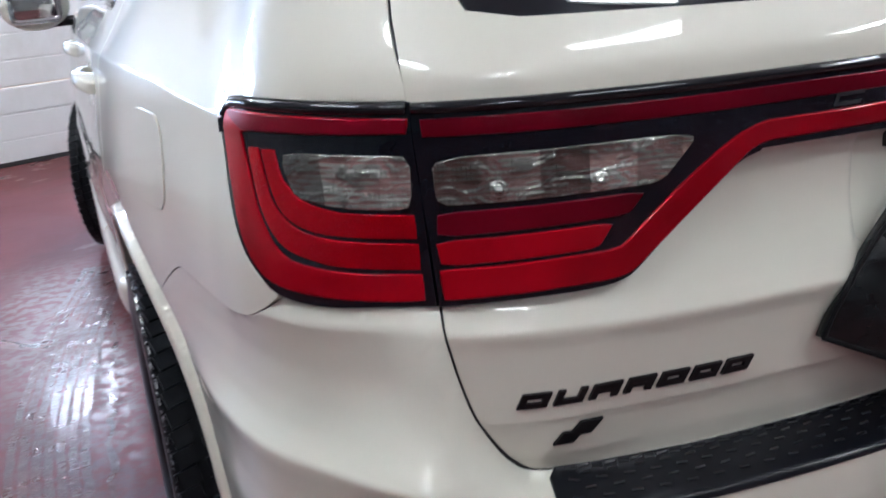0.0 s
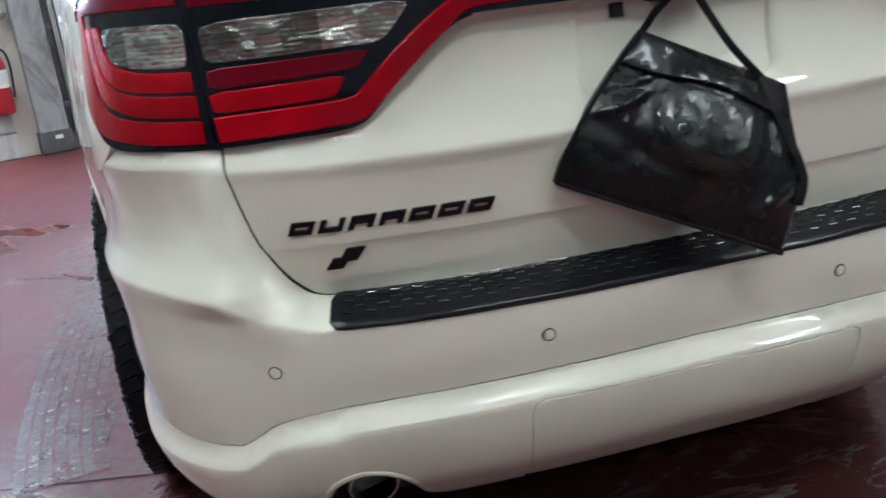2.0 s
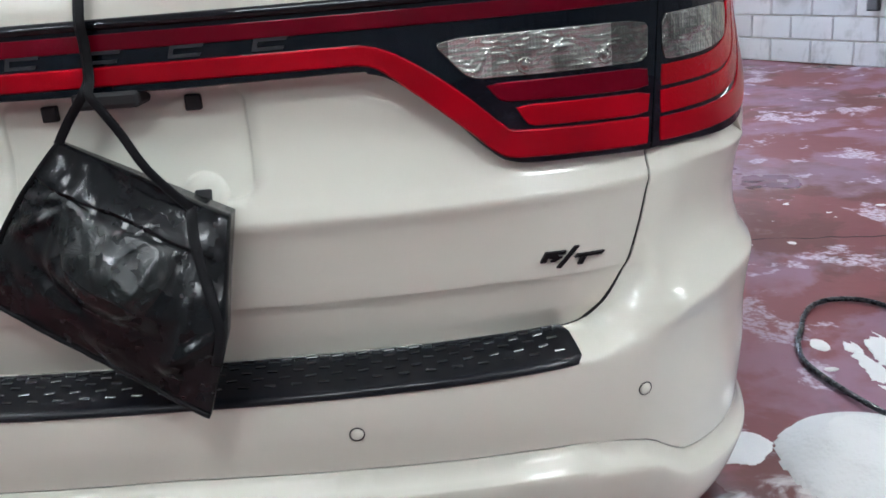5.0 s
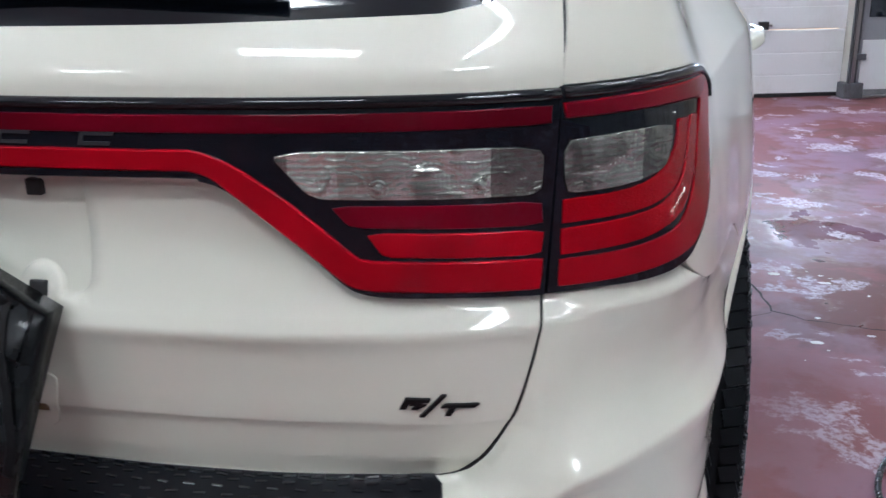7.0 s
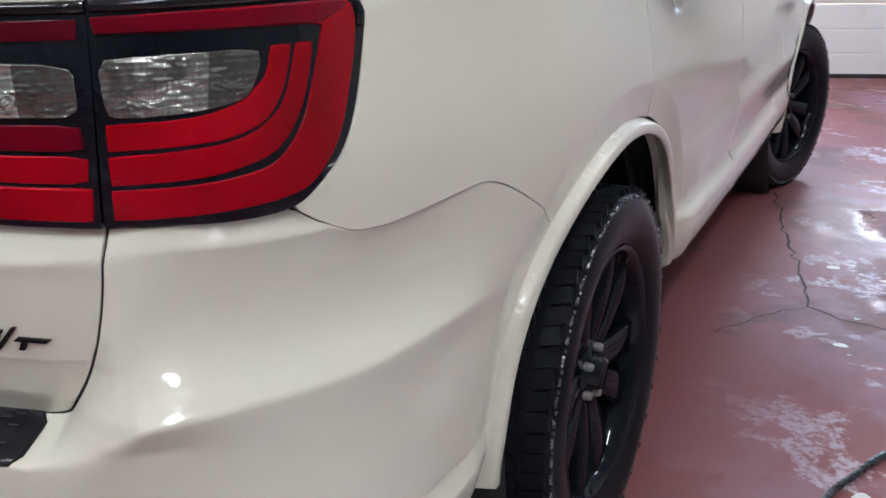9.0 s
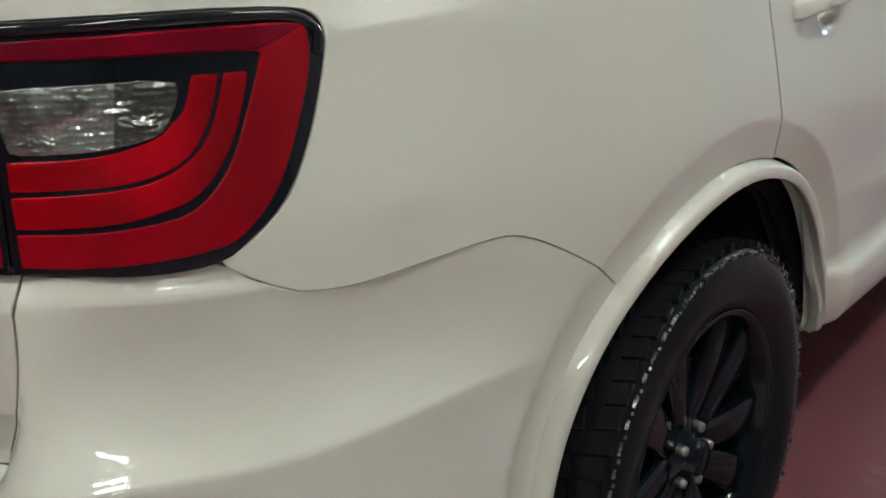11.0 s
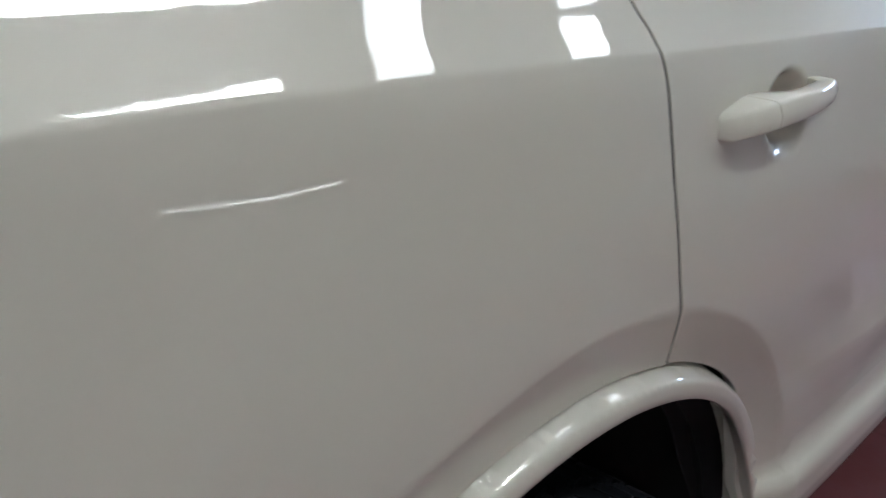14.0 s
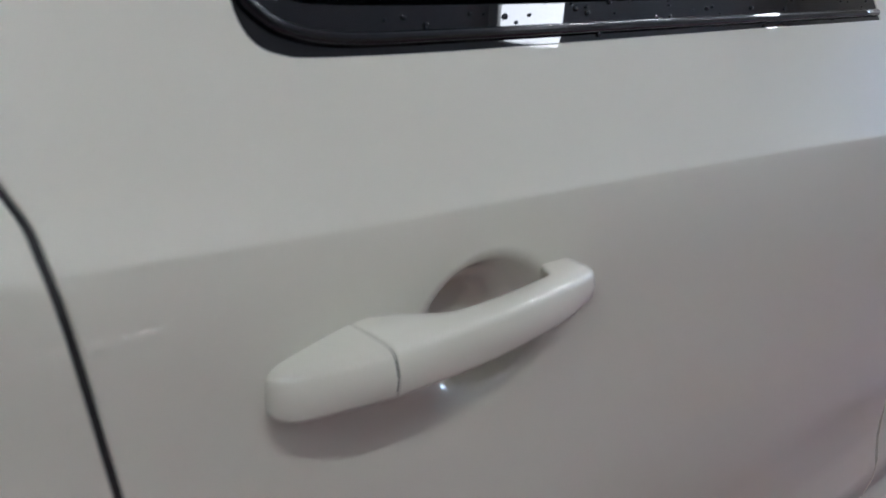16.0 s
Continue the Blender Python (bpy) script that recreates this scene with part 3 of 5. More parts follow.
    bmesh.ops.recalc_face_normals(bm, faces=bm.faces)
    return part(name, bm, mat, parent, label)

# ---- the room ----
CEIL_Z = 3.6


def slab(name, a, b, z0, z1, thick, mat, label="", holes=()):
    """An upright wall from a to b in plan, thick away from its right hand side, with openings (u0, u1, w0, w1)."""
    a, b = Vector((*a, 0)), Vector((*b, 0))
    d = (b - a).normalized()
    n = Vector((-d.y, d.x, 0))
    L = (b - a).length
    us = sorted({0.0, L, *(h[0] for h in holes), *(h[1] for h in holes)})
    zs = sorted({z0, z1, *(h[2] for h in holes), *(h[3] for h in holes)})
    bm = bmesh.new()
    for u0, u1 in zip(us, us[1:]):
        for w0, w1 in zip(zs, zs[1:]):
            if any(h[0] - 1e-6 <= u0 and u1 <= h[1] + 1e-6 and h[2] - 1e-6 <= w0 and w1 <= h[3] + 1e-6 for h in holes):
                continue
            c = a + d * (u0 + u1) / 2 + n * thick / 2
            m = Matrix.Translation((c.x, c.y, (w0 + w1) / 2)) @ Matrix.Rotation(math.atan2(d.y, d.x), 4, "Z")
            add_box(bm, (u1 - u0, thick, w1 - w0), m)
    ob = part(name, bm, mat, None, label, smooth_shade=False)
    return tagged(ob, kind="structure")


# the bay front, the slanting side wall and unseen dark walls closing the room
FRONT_A, FRONT_B = (-5.6, 5.48), (2.75, 7.94)
SIDE_B = (7.4, 1.46)
front_dir = (Vector(FRONT_B) - Vector(FRONT_A)).normalized()
FRONT_M = Matrix.Translation((*FRONT_A, 0)) @ Matrix.Rotation(math.atan2(front_dir.y, front_dir.x), 4, "Z")
side_dir = (Vector(SIDE_B) - Vector(FRONT_B)).normalized()
SIDE_M = Matrix.Translation((*FRONT_B, 0)) @ Matrix.Rotation(math.atan2(side_dir.y, side_dir.x), 4, "Z")

bm = bmesh.new()
bmesh.ops.create_grid(bm, x_segments=60, y_segments=60, size=0.5, matrix=Matrix.Translation((0.5, 0.5, 0)) @ Matrix.Diagonal((15.5, 17, 1, 1)))
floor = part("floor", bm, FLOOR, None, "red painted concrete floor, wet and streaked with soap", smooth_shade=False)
tagged(floor, kind="structure")
bm = bmesh.new()
add_box(bm, (15.5, 17, .15), Matrix.Translation((.5, .5, CEIL_Z + .09)))
tagged(part("ceiling", bm, CEILING, None, "pale painted garage ceiling", smooth_shade=False), kind="structure")

DOORS = ((4.07, 8.20, 2.9), (0.2, 3.2, 2.9))
wall_front = slab("wall_north", FRONT_A, FRONT_B, 0, CEIL_Z, .25, MORTAR, "painted block wall between the overhead doors", [(u0, u1, 0.0, h) for u0, u1, h in DOORS])
wall_side = slab("wall_east", FRONT_B, SIDE_B, 0, CEIL_Z, .25, MORTAR, "painted concrete block side wall, white and beige")
slab("wall_south_east", SIDE_B, (7.4, -7), 0, CEIL_Z, .2, PLAIN_WALL, "plain dark wall, never in view, that closes the room")
slab("wall_south", (7.4, -7), (-6.4, -7), 0, CEIL_Z, .2, PLAIN_WALL, "plain dark wall behind, never in view")
slab("wall_west", (-6.4, -7), (-6.4, 5.3), 0, CEIL_Z, .2, PLAIN_WALL, "plain dark wall, never in view, that closes the room")
slab("wall_north_west", (-6.4, 5.3), FRONT_A, 0, CEIL_Z, .2, PLAIN_WALL, "plain dark wall, never in view, that closes the room")


def overhead_door(name, u0, u1, h, label):
    """A sectional door of ribbed white panels with one row of windows."""
    door = tagged(new(name), label, "garage door", kind="structure")
    door.matrix_world = FRONT_M
    n = 5
    hh = h / n
    w = u1 - u0
    for k in range(n):
        z = hh * (k + .5)
        bm = bmesh.new()
        if k == 3:
            bars, gap = 5, .12
            add_box(bm, (w - .01, .045, .12), pose(u0 + w / 2, .12, z - hh / 2 + .064), .004, 1)
            add_box(bm, (w - .01, .045, .12), pose(u0 + w / 2, .12, z + hh / 2 - .064), .004, 1)
            for i in range(bars + 1):
                add_box(bm, (gap, .043, hh - .25), pose(u0 + gap / 2 + (w - gap) * i / bars, .12, z), .003, 1)
        else:
            add_box(bm, (w - .01, .045, hh - .006), pose(u0 + w / 2, .12, z), .006, 2)
            for j in range(3):
                add_box(bm, (w - .03, .008, hh / 3 - .016), pose(u0 + w / 2, .0965, z + (j - 1) * hh / 3.05), .003, 2)
        ob = part("door_panel", bm, DOOR, door, smooth_shade=False)
    seal = box("door_seal", (w, .05, .035), SEAL, door, pose(u0 + w / 2, .115, .019))
    return door


door_1 = overhead_door("door_1", 4.07, 8.20, 2.9, "closed white sectional overhead door, dirty along the bottom")
door_2 = overhead_door("door_2", 0.2, 3.2, 2.9, "closed white sectional overhead door")
# daylight through the door windows
for u, w in ((6.0, 4.0), (1.7, 2.8)):
    L = bpy.data.lights.new("window_daylight", "AREA")
    L.shape, L.size, L.size_y, L.energy, L.color = "RECTANGLE", w, .42, WINDOW_POWER, (.66, .82, 1.0)
    lamp = new("window_daylight", L)
    lamp.matrix_world = FRONT_M @ pose(u, .22, 2.03, -90, 0, 0)


def tube_light(gap=.030, group="ceiling lights"):
    """A twin-tube strip light."""
    t = thing("ceiling_light", "white ceiling strip light with two lit tubes", "ceiling light", group)
    bm = bmesh.new()
    add_box(bm, (1.24, .10, .05), pose(0, 0, -.028), .006)
    part("housing", bm, LABEL, t, smooth_shade=False)
    for y in (-gap, gap):
        bm = bmesh.new()
        lathe(bm, [(.001, -.59), (.011, -.59), (.011, .59), (.001, .59)], 12, pose(0, y, -.075))
        bmesh.ops.recalc_face_normals(bm, faces=bm.faces)
        part("tube", bm, TUBE, t)
    for x in (-.605, .605):
        bm = bmesh.new()
        add_box(bm, (.02, .095, .05), pose(x, 0, -.07), .003)
        part("socket", bm, LABEL, t, smooth_shade=False)
    return t


def panel_light(w, d, lit, group="ceiling lights"):
    """A wide strip light with one glowing diffuser."""
    t = thing("ceiling_light", "white ceiling light with a wide glowing diffuser", "ceiling light", group)
    bm = bmesh.new()
    add_box(bm, (w + .06, d + .06, .05), pose(0, 0, -.028), .006)
    part("housing", bm, LABEL, t, smooth_shade=False)
    bm = bmesh.new()
    add_box(bm, (w, d, .04), pose(0, 0, -.07), .012)
    part("diffuser", bm, lit, t, smooth_shade=False)
    return t


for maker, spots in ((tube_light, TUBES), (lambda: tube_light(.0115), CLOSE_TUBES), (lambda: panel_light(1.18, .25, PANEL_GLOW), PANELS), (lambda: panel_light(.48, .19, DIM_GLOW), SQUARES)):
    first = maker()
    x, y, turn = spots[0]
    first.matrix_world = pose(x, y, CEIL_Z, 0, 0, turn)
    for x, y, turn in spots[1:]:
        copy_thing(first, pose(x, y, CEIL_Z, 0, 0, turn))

# added glowing strip, unseen: its reflection draws the thin streak along the flank
slit = thing("wall_light", "thin glowing strip, added low on the side wall for a streak in the paint", "wall light")
slit.matrix_world = SIDE_M @ pose(6.58, -.012, .50, 0, 5.5, 0)
bm = bmesh.new()
add_box(bm, (1.80, .02, .05), Matrix(), .003)
part("housing", bm, LABEL, slit, smooth_shade=False)
bm = bmesh.new()
add_box(bm, (1.76, .012, .0055), pose(0, -.016, 0), .002)
part("diffuser", bm, PANEL_GLOW, slit, smooth_shade=False)

# ---- the car ----
car = thing("car", "white sport utility vehicle, freshly washed, with black badges and dark wheels", "car")
ARCH_S, ARCH_Z = 1.77, .40
FRONT_S = 4.77


def both(f):
    return [f(1), f(-1)]


def sided(poly, k):
    return list(poly) if k > 0 else mirror(poly)


# lining behind the gaps
liner = [(-S_END, .36), (S_END, .36), (S_END, 1.0), (4.3, 1.2), (-4.3, 1.2), (-S_END, 1.0)]
wells = [arc(k * s, ARCH_Z, .445, 0, 360, 28)[:-1] for s in (ARCH_S, FRONT_S) for k in (1, -1)]
panel("inner_shell", liner, GAP, car, off=-.075, step=.07, holes=wells, depth=.002)
bm = bmesh.new()
bm.faces.new([bm.verts.new(Vector(surface(s, .36).tolist()) * .97 + Vector((0, .09, -.02))) for s in np.linspace(-S_END, S_END, 80)[:-1]])
part("underbody", bm, GAP, car, "dark underside", smooth_shade=False)

# tailgate
SEAM = curve_line([(.562, .7085), (.588, .7135), (.607, .733), (.630, .766), (.651, .810), (.6675, .870), (.6825, .9545)], 4)
LAMP_LOW = [(0.682, 0.9545), (0.581, 0.9610), (0.513, 0.9640), (0.475, 0.9710), (0.451, 0.9880), (0.398, 1.0410), (0.339, 1.0870), (0.308, 1.0985), (0.276, 1.1020), (0.097, 1.0985)]
half = SEAM + curve_line(LAMP_LOW, 3)
lower = [(0.0, .7135), (.3, .7135), (.5, .711)] + half
lower = lower + mirror(lower)[:-1]
up = [(.7035, 1.1905), (.712, 1.235), (.719, 1.275), (.735, 1.42), (.745, 1.60), (.70, 1.655), (.4, 1.672)]
upper = up + mirror(up)
gl = [(.58, 1.2685), (.640, 1.2785), (.662, 1.31), (.668, 1.42), (.655, 1.56), (.60, 1.600), (.3, 1.615)]
glass_hole = [(0.0, 1.2605), (.3, 1.2625)] + gl
glass_hole = glass_hole + mirror(glass_hole)[:-1]
crease_rows = [[(-.68, z), (.68, z)] for z in (.790, .796, .799, .803, .810, .908, .916, .924)]
PLATE = []
for q in (0, -.003, -.006):
    ring = [p for cx, cz, a in ((.130, 1.072, 0), (-.130, 1.072, 90), (-.130, .976, 180), (.130, .976, 270)) for p in arc(cx, cz, .026 + q, a, a + 90, 10)]
    PLATE.append(ring + ring[:1])
    for k in (1, -1):
        PLATE.append([(k * .0885 - .027 + q, .945)] + arc(k * .0885, .959, .027 - q, 180, 0, 16) + [(k * .0885 + .027 - q, .945)])
tailgate = panel("tailgate", lower, WHITE, car, "hatch", .016, lines=crease_rows + PLATE, label="white painted tailgate with sharp creases")
panel("tailgate_frame", upper, WHITE, tailgate, "hatch", .02, holes=[glass_hole])
panel("rear_glass", [(s * .994, 1.2605 + (z - 1.2605) * .992 + .002) for s, z in glass_hole], GLASS, car, "hatch", .04, off=-.004, label="dark tinted rear window")
wiper = tube("wiper_arm", curve_line([tuple(surface(s, z, "hatch") + np.array([0, -.02, 0])) for s, z in ((-.02, 1.30), (.1, 1.305), (.3, 1.30), (.42, 1.295))], 4), .008, SEAL, car, "black rear wiper")
roof = panel("roof", [(-4.2, 1.665), (4.2, 1.665), (4.2, 1.797), (-4.2, 1.797)], WHITE, car, step=.05)
bm = bmesh.new()
rings = []
for t in np.linspace(0, 1, 7):
    ring = []
    for s in np.linspace(-S_END, S_END, 91)[:-1]:
        p = Vector(surface(s, 1.797).tolist())
        ring.append(bm.verts.new(p.lerp(Vector((0, min(max(p.y, 1.2), 2.1), 1.835)), .98 * t)))
    rings.append(ring)
for a, b in zip(rings, rings[1:]):
    for i in range(90):
        bm.faces.new((a[i], a[(i + 1) % 90], b[(i + 1) % 90], b[i]))
bmesh.ops.recalc_face_normals(bm, faces=bm.faces)
part("roof_skin", bm, WHITE, roof)

# centre light bar and the lamps in the tailgate
HB = [(0.682, 0.9570), (0.581, 0.9635), (0.513, 0.9665), (0.476, 0.9735), (0.453, 0.9905), (0.400, 1.0435), (0.341, 1.0890), (0.311, 1.1005), (0.279, 1.1040), (0, 1.1015)]
HB = curve_line(HB, 3)
housing = HB[::-1] + [(.699, 1.189)]
housing = [q for q in housing if q[0] > 1e-6]
housing = [(0.0, 1.1030)] + housing + [(0.0, 1.189)] + mirror(housing)
light_bar = panel("light_bar", housing, LAMP_BLACK, car, "body", .02, off=.001, depth=.03, label="gloss black tail light housing across the tailgate")
strip = [(.686, 1.154), (.688, 1.171)]
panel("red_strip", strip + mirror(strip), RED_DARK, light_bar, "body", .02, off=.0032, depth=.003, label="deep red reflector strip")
CH_UP = [(0, 1.1290), (0.302, 1.1320), (0.326, 1.1260), (0.356, 1.1110), (0.402, 1.0780), (0.437, 1.0480), (0.472, 1.0150), (0.485, 1.0090), (0.520, 1.0060), (0.678, 0.9985)]
CH_LO = [(0, 1.1090), (0.299, 1.1130), (0.323, 1.1060), (0.353, 1.0825), (0.400, 1.0430), (0.435, 1.0120), (0.464, 0.9855), (0.483, 0.9780), (0.519, 0.9750), (0.675, 0.9665)]
ch = curve_line(CH_LO[1:], 3) + curve_line(CH_UP[:0:-1], 3)
panel("red_chevron", ch + mirror(ch), RED, light_bar, "body", .012, off=.004, depth=.004, edge=.003, label="bright red light strip bent down at both ends")
for k in (1, -1):
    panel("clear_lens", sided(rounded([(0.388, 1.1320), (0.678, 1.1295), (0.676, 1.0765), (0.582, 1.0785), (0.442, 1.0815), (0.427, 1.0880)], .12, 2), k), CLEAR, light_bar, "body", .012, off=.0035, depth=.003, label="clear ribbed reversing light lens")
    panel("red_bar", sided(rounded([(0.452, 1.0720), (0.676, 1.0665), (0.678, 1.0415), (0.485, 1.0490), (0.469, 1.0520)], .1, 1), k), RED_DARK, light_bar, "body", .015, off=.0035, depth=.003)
    panel("red_bar", sided(rounded([(0.488, 1.0410), (0.680, 1.0335), (0.676, 1.0070), (0.514, 1.0145), (0.503, 1.0180)], .1, 1), k), RED, light_bar, "body", .015, off=.0035, depth=.003)
for k in (1, -1):
    for q in (.502, .610):
        p, n = surface(k * q, 1.0915), skin_normal(np.array(k * q), np.array(1.0915))
        m = Matrix.Translation(Vector((p + n * .0035).tolist())) @ Vector(n.tolist()).to_track_quat("X", "Z").to_matrix().to_4x4()
        bm = bmesh.new()
        lathe(bm, [(.0001, .0060), (.003, .0054), (.0052, .0035), (.0058, .0012), (.0085, .0026), (.0105, .0016), (.0118, -.002)], 24, m)
        bmesh.ops.recalc_face_normals(bm, faces=bm.faces)
        socket = part("bulb_socket", bm, CLEAR, light_bar, "clear bulb reflector")
for q in (-.197, -.098, .0, .098, .197):
    bars = [[(-.020, 0), (-.020, .015), (-.015, .015), (-.015, 0)], [(-.015, 0), (.017, 0), (.018, .004), (-.015, .004)], [(-.015, .011), (.019, .011), (.020, .015), (-.015, .015)]]
    bm = bmesh.new()
    for poly in bars:
        face = []
        for x, y in poly:
            p, n = surface(q + x + .3 * y, 1.138 + y), skin_normal(np.array(q + x), np.array(1.138 + y))
            face.append(bm.verts.new(Vector((p + n * .0024).tolist())))
        bm.faces.new(face)
    bmesh.ops.recalc_face_normals(bm, faces=bm.faces)
    bmesh.ops.solidify(bm, geom=bm.faces[:], thickness=.0012)
    part("badge_block", bm, FAINT, light_bar, "faint grey badge shape" if q < -.19 else "", smooth_shade=False)
def molding(line, parent):
    """A rounded gloss strip along the top of a lamp."""
    pts = []
    for q, z in line:
        pts.append(tuple(surface(q, z) - skin_normal(np.array(q), np.array(z)) * .0005))
    return tube("gloss_molding", pts, .0068, GLOSS_BLACK, parent, "gloss black moulding along the top", sides=16)


molding([(q, 1.1838) for q in np.linspace(-.699, .699, 60)], light_bar)

# outer tail lamps
OUT = curve_line([(0.701, 1.1909), (0.797, 1.1914), (0.897, 1.1919), (0.969, 1.1888), (1.000, 1.1817), (1.008, 1.1654), (0.999, 1.1287), (0.974, 1.0705), (0.942, 1.0175), (0.905, 0.9825), (0.875, 0.9634), (0.809, 0.9577), (0.741, 0.9592), (0.687, 0.9577)], 3)
C_OUT = [(0.703, 1.1728), (0.797, 1.1749), (0.897, 1.1759), (0.975, 1.1739), (0.988, 1.1637), (0.983, 1.1280), (0.961, 1.0770), (0.936, 1.0290), (0.906, 0.9943), (0.879, 0.9790), (0.812, 0.9705), (0.736, 0.9664), (0.699, 0.9664)]
C_IN = [(0.700, 0.9960), (0.767, 0.9981), (0.818, 1.0032), (0.862, 1.0145), (0.895, 1.0490), (0.917, 1.0943), (0.937, 1.1433), (0.932, 1.1545), (0.864, 1.1575), (0.721, 1.1586), (0.704, 1.1586)]
RING2 = [(0.701, 1.0035), (0.781, 1.0076), (0.824, 1.0147), (0.865, 1.0300), (0.897, 1.0688), (0.919, 1.1229), (0.921, 1.1351)], [(0.903, 1.1351), (0.886, 1.0892), (0.867, 1.0637), (0.833, 1.0443), (0.783, 1.0362), (0.701, 1.0321)]
RING1 = [(0.702, 1.0402), (0.784, 1.0433), (0.827, 1.0494), (0.860, 1.0647), (0.882, 1.0963), (0.895, 1.1351)], [(0.874, 1.1351), (0.865, 1.1076), (0.852, 1.0943), (0.835, 1.0810), (0.786, 1.0688), (0.703, 1.0657)]
OCLEAR = [(0.703, 1.1310), (0.737, 1.1331), (0.858, 1.1341), (0.859, 1.1178), (0.845, 1.0902), (0.831, 1.0831), (0.787, 1.0759), (0.720, 1.0739), (0.705, 1.0770)]
for k in (1, -1):
    lamp = panel("tail_lamp", sided(OUT, k), LAMP_BLACK, car, "body", .015, off=.001, depth=.03, label="wraparound tail lamp with red rings in a black housing")
    panel("red_ring", sided(curve_line(C_OUT, 3) + curve_line(C_IN, 3), k), RED, lamp, "body", .012, off=.0035, depth=.003)
    # upper run of the ring, its dimmer reflection put into the tint
    panel("red_strip", sided([(.7045, 1.1595), (.80, 1.1590), (.90, 1.1578), (.936, 1.1562), (.981, 1.1695), (.974, 1.1730), (.90, 1.1745), (.80, 1.1740), (.7045, 1.1725)], k), RED_MID, lamp, "body", .012, off=.0046, depth=.003, label="red strip, tinted darker as if in shade")
    for o, i in (RING2, RING1):
        panel("red_ring", sided(curve_line(o, 3) + curve_line(i, 3), k), RED_PRISM, lamp, "body", .012, off=.0035, depth=.003)
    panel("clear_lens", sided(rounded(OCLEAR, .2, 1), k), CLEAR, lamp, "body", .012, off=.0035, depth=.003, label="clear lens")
    molding(sided(curve_line([(.7045, 1.1845), (.80, 1.1855), (.90, 1.186), (.965, 1.183), (.990, 1.176), (1.0005, 1.164), (.997, 1.145)], 8), k), lamp)

# rear bumper, lower valance and the cover over the hitch
SPLIT = curve_line([(.690, .9525), (.744, .9530), (.812, .9535), (.870, .9575), (.901, .939), (.928, .923), (.957, .912), (1.015, .9055), (1.130, .9085), (1.196, .9095), (1.237, .9045), (1.284, .886), (1.343, .853), (1.387, .825), (1.450, .780)], 3)
TOP = curve_line([(.566, .7062), (.591, .7112), (.6112, .7305), (.6343, .7640), (.6554, .8087), (.6723, .870), (.6873, .951)], 3)
a0 = math.degrees(math.atan2(.780 - ARCH_Z, 1.450 - ARCH_S))
arch_run = arc(ARCH_S, ARCH_Z, .494, a0, 168, 10)
VAL_S = [0, .134, .25, .36, .48, .55, .61, .635, .655, .672, .69, .706, .725, .76, .85, 1.0, 1.15, arch_run[-1][0] + .002]
line_up = [(s, float(VALANCE(s)) + .0015) for s in VAL_S]
line_dn = [(s, float(VALANCE(s)) - .0025) for s in VAL_S]
half = TOP + SPLIT[1:] + arch_run + line_up[::-1]
half = half[:-1] if half[-1][0] == 0 else half
bumper_out = [(0.0, .7105)] + [(.3, .7105), (.5, .708)] + half + [(0.0, .565)]
bumper_out = bumper_out + [(-s, z) for s, z in reversed(bumper_out[1:-1])]
rows = [[(q, float(LEDGE_IN(abs(q)) + f * (LEDGE_OUT(abs(q)) - LEDGE_IN(abs(q))))) for q in np.linspace(-.66, .66, 110)] for f in (-.15, 0, .06, .13, .22, .35, .5, .65, .8, .92, 1.0)]
crest = [[(k * s, float(CREST(s)) + q) for s in np.linspace(.67, 1.34, 60)] for q in (-.014, -.006, -.002, .001, .004, .008, .016, .028) for k in (1, -1)]
corner = [[(k * q, z) for q in np.linspace(.60, .74, 24)] for z in np.arange(.690, .80, .007) for k in (1, -1)]
ledge = [[(k * s, z) for s in np.linspace(.70, .95, 14)] for z in (.920, .926, .931, .937) for k in (1, -1)]
bumper = panel("rear_bumper", bumper_out, WHITE, car, "bumper", .016, lines=rows + crest + ledge + corner, label="white painted rear bumper")
NOTCH = curve_line([(.440, .318), (.462, .345), (.478, .392), (.510, .420), (.552, .426), (.596, .408), (.622, .372), (.640, .345), (.670, .330)], 3)
right_low = NOTCH + [(.80, .335), (1.0, .36), (1.15, .385), (arch_run[-1][0] + .004, .42)]
half_v = [(.2868, .322)] + right_low + [(line_dn[-1][0], line_dn[-1][1])] + line_dn[-2:0:-1]
val = half_v + [(0, line_dn[0][1])] + mirror(half_v) + [(-.2868, .496), (-.2818, .5148), (-.2690, .5216), (.2690, .5216), (.2818, .5148), (.2868, .496)]
facet = [[(k * s, float(VALANCE(s)) - q) for s in np.linspace(.0, 1.25, 60)] for q in (.024, .0295, .0315, .0335, .0355, .039, .046, .060) for k in (1, -1)]
valance = panel("lower_valance", val, WHITE, car, "bumper", .016, depth=.03, lines=facet, label="white lower bumper valance with exhaust cut-outs")
for k in (1, -1):
    edge = [(k * q, z) for q, z in NOTCH[2:-2]]
    tube("cutout_lip", [tuple(surface(q, z, "bumper") - skin_normal(np.array(q), np.array(z), "bumper") * .006) for q, z in edge], .0085, WHITE, valance, sides=12)
cover = [(-.283, .330), (.283, .330), (.283, .495), (.278, .512), (.267, .5175), (-.267, .5175), (-.278, .512), (-.283, .495)]
panel("hitch_cover", cover, WHITE, valance, "bumper", .016, depth=.02)
pad_out = [(-.553, .7075), (-.561, .700), (-.557, .685), (-.547, .681), (.547, .681), (.557, .685), (.561, .700), (.553, .7075)]
pad = panel("step_pad", pad_out, PAD, bumper, "bumper", .012, off=.005, depth=.006, edge=.003, lines=rows, label="black ribbed plastic step pad")
bm = bmesh.new()
